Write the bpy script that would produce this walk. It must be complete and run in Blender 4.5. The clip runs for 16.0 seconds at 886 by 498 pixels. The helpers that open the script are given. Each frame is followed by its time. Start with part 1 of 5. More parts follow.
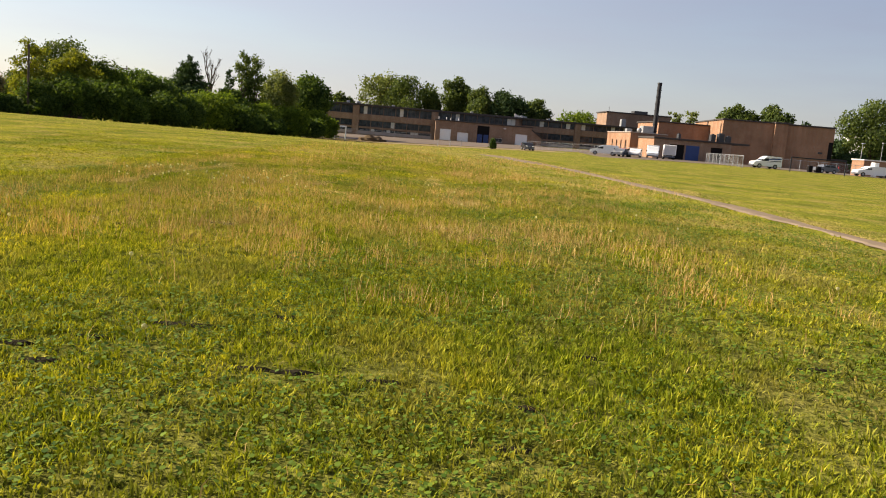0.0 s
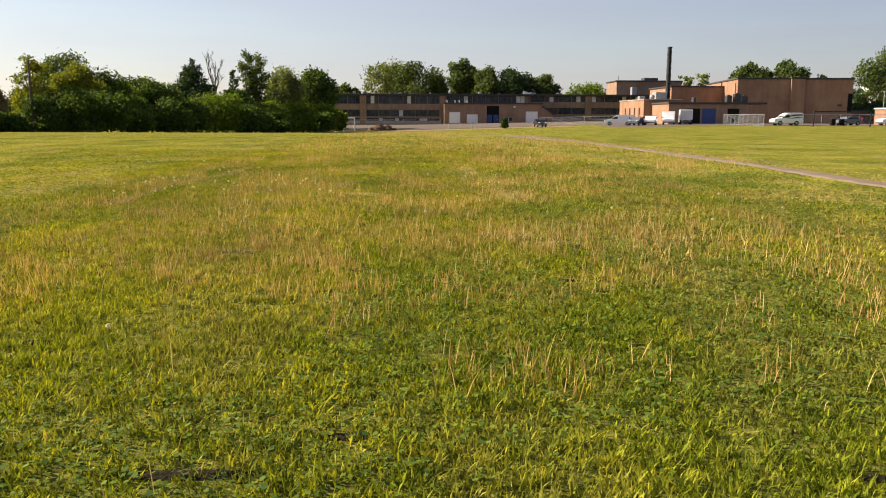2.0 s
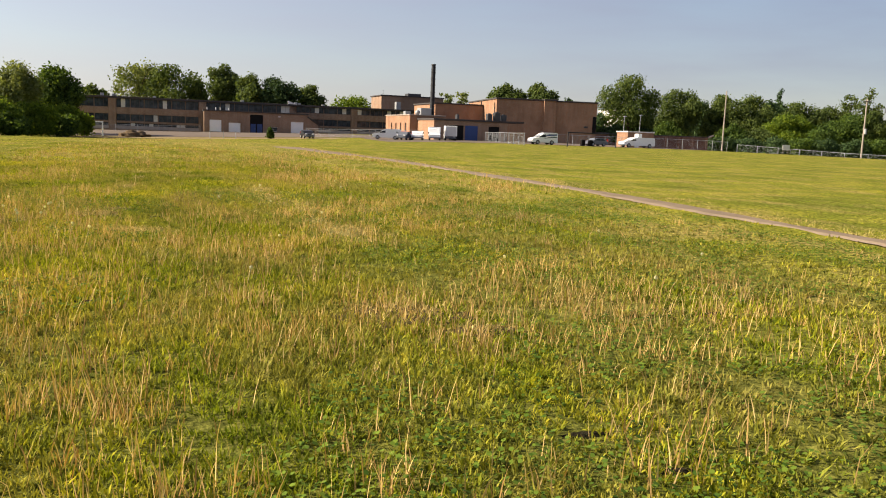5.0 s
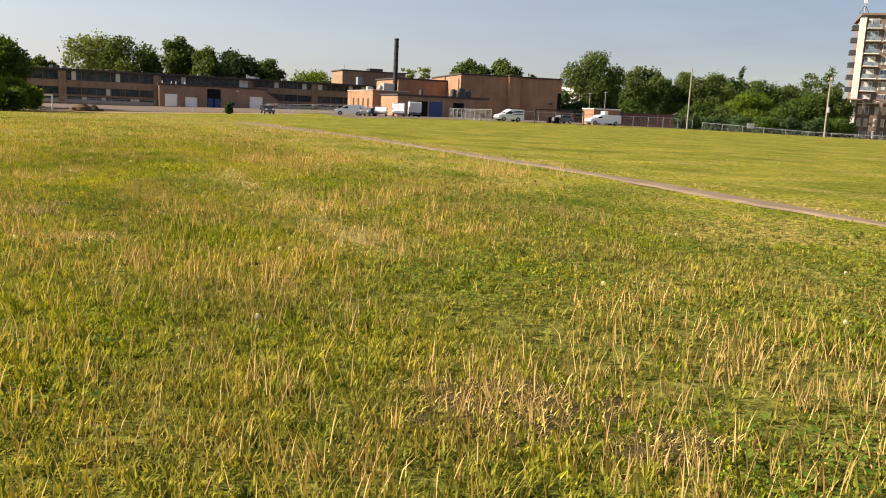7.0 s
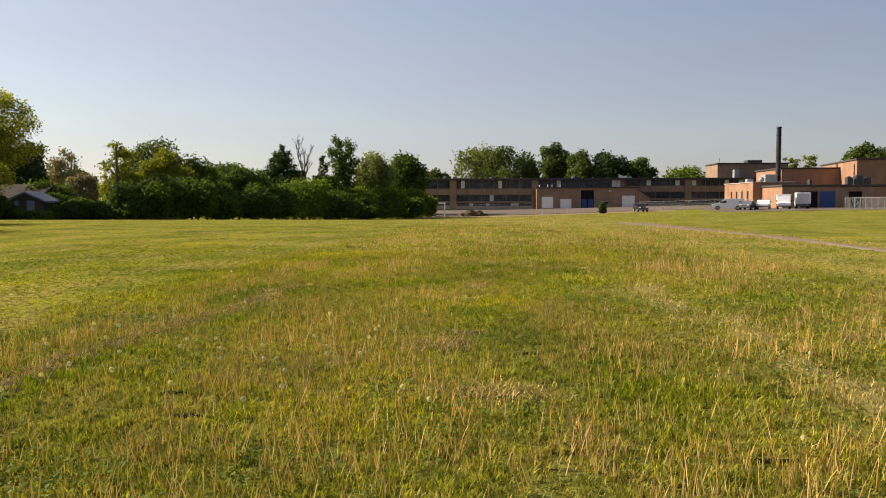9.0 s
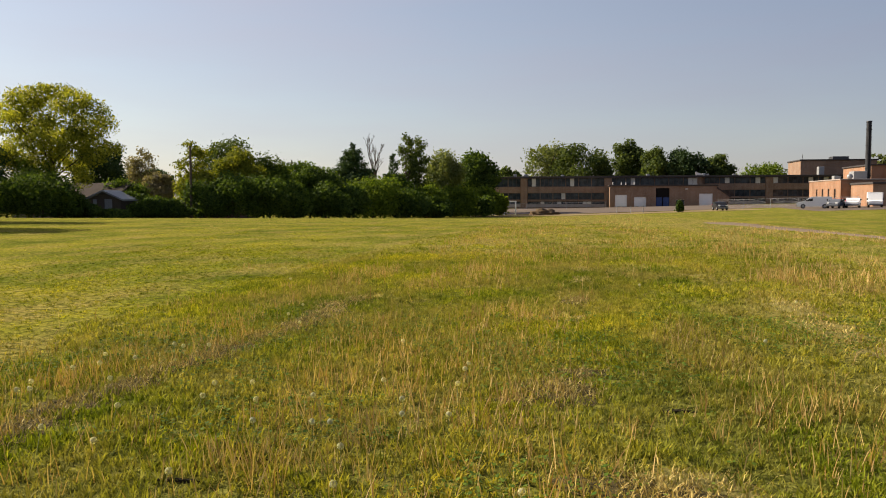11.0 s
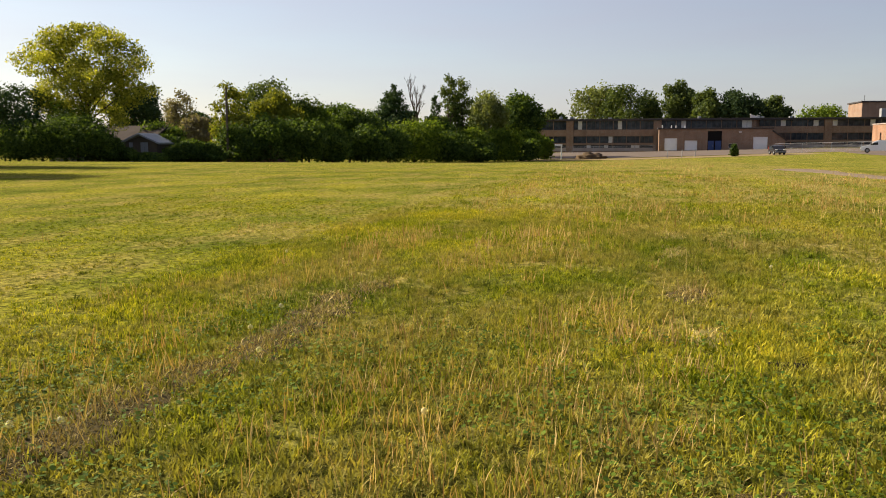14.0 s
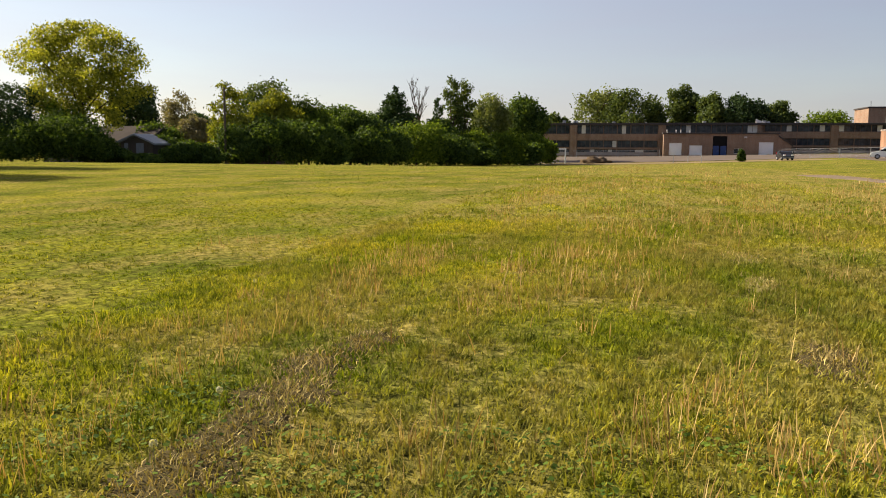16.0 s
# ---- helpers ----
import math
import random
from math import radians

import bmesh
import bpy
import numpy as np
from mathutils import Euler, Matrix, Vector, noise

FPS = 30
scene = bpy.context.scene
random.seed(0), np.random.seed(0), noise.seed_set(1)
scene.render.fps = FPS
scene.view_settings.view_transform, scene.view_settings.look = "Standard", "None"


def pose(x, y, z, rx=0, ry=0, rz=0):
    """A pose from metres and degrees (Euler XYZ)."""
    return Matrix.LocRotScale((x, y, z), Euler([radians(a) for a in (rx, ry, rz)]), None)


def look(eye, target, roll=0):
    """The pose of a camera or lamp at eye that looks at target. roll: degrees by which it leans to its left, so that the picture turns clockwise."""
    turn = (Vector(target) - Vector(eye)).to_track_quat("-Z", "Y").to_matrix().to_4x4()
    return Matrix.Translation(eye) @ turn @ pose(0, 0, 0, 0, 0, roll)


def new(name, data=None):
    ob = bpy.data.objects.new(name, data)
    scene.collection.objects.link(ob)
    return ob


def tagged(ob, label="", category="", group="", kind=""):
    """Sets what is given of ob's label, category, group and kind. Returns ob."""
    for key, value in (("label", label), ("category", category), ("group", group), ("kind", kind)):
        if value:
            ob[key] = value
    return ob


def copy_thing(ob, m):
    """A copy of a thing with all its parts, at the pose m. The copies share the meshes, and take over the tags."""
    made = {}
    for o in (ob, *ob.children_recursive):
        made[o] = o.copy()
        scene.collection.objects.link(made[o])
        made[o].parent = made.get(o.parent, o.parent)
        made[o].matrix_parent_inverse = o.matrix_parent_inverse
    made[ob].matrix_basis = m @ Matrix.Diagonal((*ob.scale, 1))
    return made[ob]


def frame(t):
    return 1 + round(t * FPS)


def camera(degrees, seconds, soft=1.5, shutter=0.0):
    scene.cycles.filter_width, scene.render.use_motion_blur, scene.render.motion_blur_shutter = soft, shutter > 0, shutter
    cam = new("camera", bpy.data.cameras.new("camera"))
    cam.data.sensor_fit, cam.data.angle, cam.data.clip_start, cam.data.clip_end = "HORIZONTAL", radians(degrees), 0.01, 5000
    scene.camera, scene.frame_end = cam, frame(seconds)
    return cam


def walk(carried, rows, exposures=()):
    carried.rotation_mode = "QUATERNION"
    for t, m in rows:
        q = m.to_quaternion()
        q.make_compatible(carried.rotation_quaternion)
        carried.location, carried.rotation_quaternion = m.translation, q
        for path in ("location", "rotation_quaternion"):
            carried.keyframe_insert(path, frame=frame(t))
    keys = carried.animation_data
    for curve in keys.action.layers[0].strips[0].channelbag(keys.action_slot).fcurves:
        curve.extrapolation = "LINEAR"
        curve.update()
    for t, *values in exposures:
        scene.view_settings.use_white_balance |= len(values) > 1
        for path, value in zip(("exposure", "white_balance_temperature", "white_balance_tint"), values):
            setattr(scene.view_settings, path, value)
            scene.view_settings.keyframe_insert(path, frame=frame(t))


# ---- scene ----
cam = camera(56.5, 16.0, soft=1.05)
PATH = [
    (0, (0.1, 0.036, 1.289), (0.188, 2.014, 1.01), 4.9),
    (0.5, (-0.03, 0.57, 1.291), (0.043, 2.543, 0.97), 2.9),
    (1, (-0.16, 1.109, 1.283), (-0.134, 3.085, 0.97), 1.9),
    (1.5, (-0.275, 1.636, 1.285), (-0.241, 3.609, 0.964), 0.9),
    (2, (-0.356, 2.171, 1.274), (-0.308, 4.145, 0.955), 0.2),
    (2.5, (-0.46, 2.732, 1.274), (-0.344, 4.705, 0.966), 0.3),
    (3, (-0.532, 3.272, 1.277), (-0.328, 5.238, 0.97), 0.8),
    (3.5, (-0.648, 3.792, 1.269), (-0.399, 5.75, 0.949), 1.8),
    (4, (-0.749, 4.311, 1.274), (-0.475, 6.268, 0.959), 1.6),
    (4.5, (-0.824, 4.85, 1.27), (-0.402, 6.784, 0.983), 1.8),
    (4.7, (-0.85, 5.079, 1.264), (-0.303, 6.982, 0.987), 1.7),
    (6.8, (-0.906, 7.558, 1.244), (-0.188, 9.398, 0.93), 3.3),
    (7, (-0.916, 7.82, 1.23), (-0.216, 9.664, 0.899), 2.6),
    (7.5, (-0.937, 8.509, 1.193), (-0.348, 10.387, 0.836), 1.7),
    (8, (-1.079, 9.124, 1.204), (-0.794, 11.074, 0.863), 1.4),
    (8.5, (-1.206, 9.612, 1.258), (-1.226, 11.603, 1.074), -0.1),
    (9, (-1.3, 10.049, 1.288), (-1.464, 12.039, 1.171), -0.1),
    (9.5, (-1.404, 10.481, 1.292), (-1.581, 12.473, 1.23), -0.2),
    (10, (-1.5, 10.941, 1.268), (-1.755, 12.924, 1.196), -0.0),
    (10.2, (-1.556, 11.13, 1.259), (-1.827, 13.11, 1.185), -0.1),
    (12.3, (-1.982, 13.196, 1.315), (-2.376, 15.145, 1.1), 0.3),
    (12.5, (-2.02, 13.39, 1.297), (-2.414, 15.339, 1.08), 0.3),
    (13, (-2.116, 13.929, 1.299), (-2.513, 15.877, 1.08), 0.1),
    (13.5, (-2.21, 14.509, 1.284), (-2.634, 16.448, 1.039), -0.0),
    (14, (-2.339, 15.052, 1.294), (-2.768, 16.989, 1.038), -0.1),
    (14.5, (-2.466, 15.592, 1.28), (-2.9, 17.528, 1.023), -0.1),
    (15, (-2.631, 16.119, 1.26), (-3.065, 18.055, 1.005), 0.1),
    (15.5, (-2.784, 16.644, 1.251), (-3.215, 18.581, 1.0), 0.3),
    (16, (-2.972, 17.186, 1.232), (-3.403, 19.124, 0.984), 0.3),
]
walk(cam, [(t, look(eye, target, roll)) for t, eye, target, roll in PATH],
     [(t, e, 6750, 9) for t, e in ((0.0, 1.2), (4.7, 1.22), (7.5, 1.25), (8.6, 1.05), (9.2, 0.93), (10.2, 0.84), (12.3, 1.05), (16.0, 1.1))])

# ---- world, sun, exposure ----
SUN_AZ = Vector((-0.965, 0.26, 0.0)).normalized()
SUN_EL = radians(30)
world = bpy.data.worlds.new("world")
scene.world = world
world.use_nodes = True
wn = world.node_tree.nodes
sky = wn.new("ShaderNodeTexSky")
sky.sky_type = "NISHITA"
sky.sun_disc = False
sky.sun_elevation = SUN_EL
sky.sun_rotation = math.atan2(SUN_AZ.x, SUN_AZ.y)
sky.air_density = 1.0
sky.dust_density = 0.7
sky.ozone_density = 1.5
haze = wn.new("ShaderNodeMix")
haze.data_type = "RGBA"
# haze scatters more light towards the sun's side of the sky
haze_tone = wn.new("ShaderNodeMix")
haze_tone.data_type = "RGBA"
haze_tone.inputs[6].default_value = (1.5, 1.32, 2.2, 1)
haze_tone.inputs[7].default_value = (5.5, 5.25, 6.1, 1)
sunward = wn.new("ShaderNodeVectorMath")
sunward.operation = "DOT_PRODUCT"
sunward.inputs[1].default_value = SUN_AZ
sun_side = wn.new("ShaderNodeMapRange")
sun_side.inputs["From Min"].default_value = -0.5
sun_side.inputs["From Max"].default_value = 1.0
world.node_tree.links.new(sunward.outputs["Value"], sun_side.inputs["Value"])
world.node_tree.links.new(sun_side.outputs[0], haze_tone.inputs[0])
world.node_tree.links.new(haze_tone.outputs[2], haze.inputs[7])
# thin high cloud drawn out in long wisps
sky_pos = wn.new("ShaderNodeTexCoord")
sky_map = wn.new("ShaderNodeMapping")
sky_map.inputs["Scale"].default_value = (1.6, 2.4, 11.0)
sky_map.inputs["Rotation"].default_value = (0.10, -0.12, 0.5)
cirrus = wn.new("ShaderNodeTexNoise")
cirrus.inputs["Scale"].default_value = 1.3
cirrus.inputs["Detail"].default_value = 6.0
cirrus.inputs["Roughness"].default_value = 0.55
veil = wn.new("ShaderNodeMapRange")
veil.inputs["From Min"].default_value = 0.35
veil.inputs["From Max"].default_value = 0.68
veil.inputs["To Min"].default_value = 0.42
veil.inputs["To Max"].default_value = 0.60
world.node_tree.links.new(sky_pos.outputs["Generated"], sky_map.inputs["Vector"])
world.node_tree.links.new(sky_pos.outputs["Generated"], sunward.inputs[0])
world.node_tree.links.new(sky_map.outputs[0], cirrus.inputs["Vector"])
world.node_tree.links.new(cirrus.outputs["Fac"], veil.inputs["Value"])
world.node_tree.links.new(veil.outputs[0], haze.inputs[0])
world.node_tree.links.new(sky.outputs[0], haze.inputs[6])
world.node_tree.links.new(haze.outputs[2], wn["Background"].inputs[0])
wn["Background"].inputs[1].default_value = 0.068
sun_data = bpy.data.lights.new("sun", "SUN")
sun_data.energy = 5.0
sun_data.angle = radians(0.6)
sun_data.color = (1.0, 0.87, 0.70)
sun = new("sun", sun_data)
sun.matrix_world = look(SUN_AZ * 200 + Vector((0, 0, 200 * math.tan(SUN_EL))), (0, 0, 0))


# ---- ground shape ----
def smooth(v):
    v = min(1.0, max(0.0, v))
    return v * v * (3 - 2 * v)


def ground_z(x, y):
    """The field falls gently towards the hedge and the school yard."""
    dip = 1.9 * smooth((y - 50) / 110) * (1 - 0.95 * smooth((x + 20) / 75))
    return -dip * (1 - 0.35 * smooth((y - 165) / 40)) - 1.1 * smooth((x - 92) / 20)


def np_smooth(v):
    v = np.clip(v, 0, 1)
    return v * v * (3 - 2 * v)


def np_ground(x, y):
    dip = 1.9 * np_smooth((y - 50) / 110) * (1 - 0.95 * np_smooth((x + 20) / 75))
    return -dip * (1 - 0.35 * np_smooth((y - 165) / 40)) - 1.1 * np_smooth((x - 92) / 20)


def path_x(y):
    """Middle of the worn dirt path that crosses the field."""
    return 8.35 - 0.0075 * max(0.0, y - 27) ** 1.75 + 0.12 * math.sin(y * 0.35)


# ---- materials ----
def node_mat(name):
    m = bpy.data.materials.new(name)
    m.use_nodes = True
    return m, m.node_tree.nodes, m.node_tree.links, m.node_tree.nodes["Principled BSDF"]


def ramp(nodes, stops):
    r = nodes.new("ShaderNodeValToRGB")
    while len(r.color_ramp.elements) > 1:
        r.color_ramp.elements.remove(r.color_ramp.elements[-1])
    r.color_ramp.elements[0].position = stops[0][0]
    r.color_ramp.elements[0].color = (*stops[0][1], 1)
    for p, c in stops[1:]:
        r.color_ramp.elements.new(p).color = (*c, 1)
    return r


def noise_tex(nodes, links, vector, scale, detail=4.0, rough=0.6, stretch=None):
    n = nodes.new("ShaderNodeTexNoise")
    n.inputs["Scale"].default_value = scale
    n.inputs["Detail"].default_value = detail
    n.inputs["Roughness"].default_value = rough
    if stretch:
        mp = nodes.new("ShaderNodeMapping")
        mp.inputs["Scale"].default_value = stretch
        links.new(vector, mp.inputs["Vector"])
        vector = mp.outputs[0]
    links.new(vector, n.inputs["Vector"])
    return n.outputs["Fac"]


def mix_col(nodes, links, fac, a, b, mode="MIX"):
    mx = nodes.new("ShaderNodeMix")
    mx.data_type = "RGBA"
    mx.blend_type = mode
    for sock, val in ((mx.inputs[0], fac), (mx.inputs[6], a), (mx.inputs[7], b)):
        if isinstance(val, bpy.types.NodeSocket):
            links.new(val, sock)
        elif isinstance(val, tuple):
            sock.default_value = (*val, 1)
        else:
            sock.default_value = val
    return mx.outputs[2]


def plain(name, color, rough=0.7, metal=0.0, vary=0.25, grain=30.0, stain=0.6, bump=0.1):
    """A surface with fine grain and broad stains round one base colour."""
    m, nodes, links, bsdf = node_mat(name)
    pos = nodes.new("ShaderNodeNewGeometry").outputs["Position"]
    fine = noise_tex(nodes, links, pos, grain, 3)
    broad = noise_tex(nodes, links, pos, stain, 5)
    dark = tuple(c * (1 - vary) for c in color)
    lite = tuple(min(1, c * (1 + vary)) for c in color)
    r1 = ramp(nodes, [(0.3, dark), (0.7, lite)])
    links.new(broad, r1.inputs[0])
    r2 = ramp(nodes, [(0.25, tuple(c * 0.85 for c in color)), (0.75, tuple(min(1, c * 1.12) for c in color))])
    links.new(fine, r2.inputs[0])
    links.new(mix_col(nodes, links, 0.5, r1.outputs[0], r2.outputs[0]), bsdf.inputs["Base Color"])
    bsdf.inputs["Roughness"].default_value = rough
    bsdf.inputs["Metallic"].default_value = metal
    bsdf.inputs["Specular IOR Level"].default_value = 0.03 if rough > 0.8 else 0.4
    if bump:
        b = nodes.new("ShaderNodeBump")
        b.inputs["Strength"].default_value = bump
        b.inputs["Distance"].default_value = 0.02
        links.new(fine, b.inputs["Height"])
        links.new(b.outputs[0], bsdf.inputs["Normal"])
    return m


def brick_mat(name, c1, c2, mortar):
    m, nodes, links, bsdf = node_mat(name)
    pos = nodes.new("ShaderNodeNewGeometry").outputs["Position"]
    sep = nodes.new("ShaderNodeSeparateXYZ")
    links.new(pos, sep.inputs[0])
    add = nodes.new("ShaderNodeMath")
    links.new(sep.outputs[0], add.inputs[0])
    links.new(sep.outputs[1], add.inputs[1])
    comb = nodes.new("ShaderNodeCombineXYZ")
    links.new(add.outputs[0], comb.inputs[0])
    links.new(sep.outputs[2], comb.inputs[1])
    bt = nodes.new("ShaderNodeTexBrick")
    bt.inputs["Scale"].default_value = 1.0
    bt.inputs["Brick Width"].default_value = 0.22
    bt.inputs["Row Height"].default_value = 0.075
    bt.inputs["Mortar Size"].default_value = 0.01
    bt.inputs["Color1"].default_value = (*c1, 1)
    bt.inputs["Color2"].default_value = (*c2, 1)
    bt.inputs["Mortar"].default_value = (*mortar, 1)
    links.new(comb.outputs[0], bt.inputs["Vector"])
    broad = noise_tex(nodes, links, pos, 0.35, 5)
    streak = noise_tex(nodes, links, pos, 1.0, 4, 0.6, (1.2, 1.2, 0.12))
    r = ramp(nodes, [(0.25, (0.72, 0.70, 0.68)), (0.75, (1.1, 1.1, 1.1))])
    links.new(broad, r.inputs[0])
    r2 = ramp(nodes, [(0.3, (0.85, 0.84, 0.82)), (0.6, (1.05, 1.05, 1.05))])
    links.new(streak, r2.inputs[0])
    c = mix_col(nodes, links, 1.0, bt.outputs[0], r.outputs[0], "MULTIPLY")
    links.new(mix_col(nodes, links, 1.0, c, r2.outputs[0], "MULTIPLY"), bsdf.inputs["Base Color"])
    bsdf.inputs["Roughness"].default_value = 0.9
    bsdf.inputs["Specular IOR Level"].default_value = 0.1
    return m


def glass_mat(name, color=(0.02, 0.025, 0.03)):
    m, nodes, links, bsdf = node_mat(name)
    pos = nodes.new("ShaderNodeNewGeometry").outputs["Position"]
    n = noise_tex(nodes, links, pos, 0.9, 2)
    r = ramp(nodes, [(0.35, color), (0.7, tuple(c * 2.5 + 0.01 for c in color))])
    links.new(n, r.inputs[0])
    links.new(r.outputs[0], bsdf.inputs["Base Color"])
    bsdf.inputs["Roughness"].default_value = 0.08
    bsdf.inputs["IOR"].default_value = 1.28
    return m


def leaf_mat(name, c_dark, c_lite, trans=0.35):
    """Leaves that let some light through, each clump a little different."""
    m, nodes, links, bsdf = node_mat(name)
    geo = nodes.new("ShaderNodeNewGeometry")
    r = ramp(nodes, [(0.0, c_dark), (1.0, c_lite)])
    links.new(geo.outputs["Random Per Island"], r.inputs[0])
    n = noise_tex(nodes, links, geo.outputs["Position"], 0.45, 3)
    r2 = ramp(nodes, [(0.3, (0.65, 0.7, 0.7)), (0.7, (1.2, 1.15, 0.9))])
    links.new(n, r2.inputs[0])
    col = mix_col(nodes, links, 1.0, r.outputs[0], r2.outputs[0], "MULTIPLY")
    links.new(col, bsdf.inputs["Base Color"])
    bsdf.inputs["Roughness"].default_value = 0.75
    bsdf.inputs["Specular IOR Level"].default_value = 0.12
    tr = nodes.new("ShaderNodeBsdfTranslucent")
    warm = mix_col(nodes, links, 1.0, col, (1.3, 1.25, 0.5), "MULTIPLY")
    links.new(warm, tr.inputs[0])
    mixs = nodes.new("ShaderNodeMixShader")
    mixs.inputs[0].default_value = trans
    links.new(bsdf.outputs[0], mixs.inputs[1])
    links.new(tr.outputs[0], mixs.inputs[2])
    links.new(mixs.outputs[0], nodes["Material Output"].inputs[0])
    return m


def field_colour(nodes, links, pos):
    """Patchy turf: green and yellow-green, olive clover, straw where it was cut."""
    patch = noise_tex(nodes, links, pos, 0.33, 6, 0.62)
    swath = noise_tex(nodes, links, pos, 0.5, 5, 0.65, (1.0, 0.10, 1.0))
    dry = noise_tex(nodes, links, pos, 0.8, 6, 0.7, (1.0, 0.45, 1.0))
    fine = noise_tex(nodes, links, pos, 9.0, 5, 0.7)
    # clippings lie in rows across the mown side beyond the path
    rows_n = noise_tex(nodes, links, pos, 0.55, 5, 0.65, (0.06, 1.0, 1.0))
    rows_r = ramp(nodes, [(0.40, (0.86, 0.9, 0.9)), (0.56, (1.0, 1.0, 1.0)), (0.66, (1.55, 1.32, 1.5))])
    links.new(rows_n, rows_r.inputs[0])
    sepx = nodes.new("ShaderNodeSeparateXYZ")
    links.new(pos, sepx.inputs[0])
    side = nodes.new("ShaderNodeMapRange")
    side.inputs["From Min"].default_value = 8.5
    side.inputs["From Max"].default_value = 11.0
    links.new(sepx.outputs[0], side.inputs["Value"])
    r = ramp(nodes, [(0.32, GRASS_DEEP), (0.48, GRASS_MID), (0.64, GRASS_LITE)])
    links.new(patch, r.inputs[0])
    r2 = ramp(nodes, [(0.35, (0.72, 0.80, 0.80)), (0.65, (1.28, 1.16, 1.0))])
    links.new(swath, r2.inputs[0])
    band = mix_col(nodes, links, side.outputs[0], r2.outputs[0], rows_r.outputs[0])
    col = mix_col(nodes, links, 1.0, r.outputs[0], band, "MULTIPLY")
    # the middle of the field has dried out more than the near green and the mown sides
    def span(sock, lo, hi):
        mr = nodes.new("ShaderNodeMapRange")
        mr.inputs["From Min"].default_value = lo
        mr.inputs["From Max"].default_value = hi
        links.new(sock, mr.inputs["Value"])
        return mr.outputs[0]

    def times_(a, b):
        mm = nodes.new("ShaderNodeMath")
        mm.operation = "MULTIPLY"
        for q, v in ((0, a), (1, b)):
            if isinstance(v, float):
                mm.inputs[q].default_value = v
            else:
                links.new(v, mm.inputs[q])
        return mm.outputs[0]

    worn = times_(times_(span(sepx.outputs[1], 7.0, 11.0), span(sepx.outputs[0], 8.0, 5.5)), span(sepx.outputs[0], -9.0, -4.5))
    plus = nodes.new("ShaderNodeMath")
    links.new(dry, plus.inputs[0])
    links.new(times_(worn, 0.075), plus.inputs[1])
    dry = plus.outputs[0]
    r3 = ramp(nodes, [(0.47, (0, 0, 0)), (0.66, (1, 1, 1))])
    links.new(dry, r3.inputs[0])
    return col, r3.outputs[0], fine


GRASS_DEEP = (0.078, 0.116, 0.012)
GRASS_MID = (0.172, 0.194, 0.021)
GRASS_LITE = (0.27, 0.262, 0.034)


def ground_mat():
    m, nodes, links, bsdf = node_mat("turf_ground")
    pos = nodes.new("ShaderNodeNewGeometry").outputs["Position"]
    col, dry, fine = field_colour(nodes, links, pos)
    straw = mix_col(nodes, links, dry, col, (0.30, 0.245, 0.075))
    r = ramp(nodes, [(0.3, (0.6, 0.6, 0.55)), (0.7, (1.25, 1.25, 1.2))])
    links.new(fine, r.inputs[0])
    turf_col = mix_col(nodes, links, 1.0, straw, r.outputs[0], "MULTIPLY")
    # soil and thatch in the sward's small gaps, darkened for the shade between blades
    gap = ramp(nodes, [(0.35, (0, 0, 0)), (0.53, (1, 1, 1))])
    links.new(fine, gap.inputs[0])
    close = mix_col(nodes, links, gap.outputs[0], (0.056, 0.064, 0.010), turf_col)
    close = mix_col(nodes, links, 0.14, close, (0.23, 0.195, 0.07))
    # where tufts grow, thatch floor with blade shade painted in, not mown sward
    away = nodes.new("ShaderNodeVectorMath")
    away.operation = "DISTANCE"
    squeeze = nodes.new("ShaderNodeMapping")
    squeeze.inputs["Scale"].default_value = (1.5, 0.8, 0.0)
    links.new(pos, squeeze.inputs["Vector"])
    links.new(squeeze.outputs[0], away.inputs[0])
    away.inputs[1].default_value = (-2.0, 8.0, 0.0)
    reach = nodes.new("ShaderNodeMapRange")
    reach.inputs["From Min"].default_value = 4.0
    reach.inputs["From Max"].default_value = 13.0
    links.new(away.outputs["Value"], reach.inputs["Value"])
    # tones kept below the sward's to carry the shade under blades
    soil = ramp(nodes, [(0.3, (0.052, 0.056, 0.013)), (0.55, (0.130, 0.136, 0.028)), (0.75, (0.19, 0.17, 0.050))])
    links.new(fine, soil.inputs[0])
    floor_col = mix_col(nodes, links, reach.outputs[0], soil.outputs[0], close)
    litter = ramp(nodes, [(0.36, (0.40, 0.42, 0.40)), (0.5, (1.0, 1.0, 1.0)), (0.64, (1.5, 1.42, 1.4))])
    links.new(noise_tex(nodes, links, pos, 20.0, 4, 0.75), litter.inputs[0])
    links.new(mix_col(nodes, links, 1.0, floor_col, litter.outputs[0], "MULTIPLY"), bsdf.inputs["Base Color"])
    bsdf.inputs["Roughness"].default_value = 0.95
    bsdf.inputs["Specular IOR Level"].default_value = 0.0
    b = nodes.new("ShaderNodeBump")
    b.inputs["Strength"].default_value = 0.6
    b.inputs["Distance"].default_value = 0.06
    links.new(fine, b.inputs["Height"])
    links.new(b.outputs[0], bsdf.inputs["Normal"])
    return m


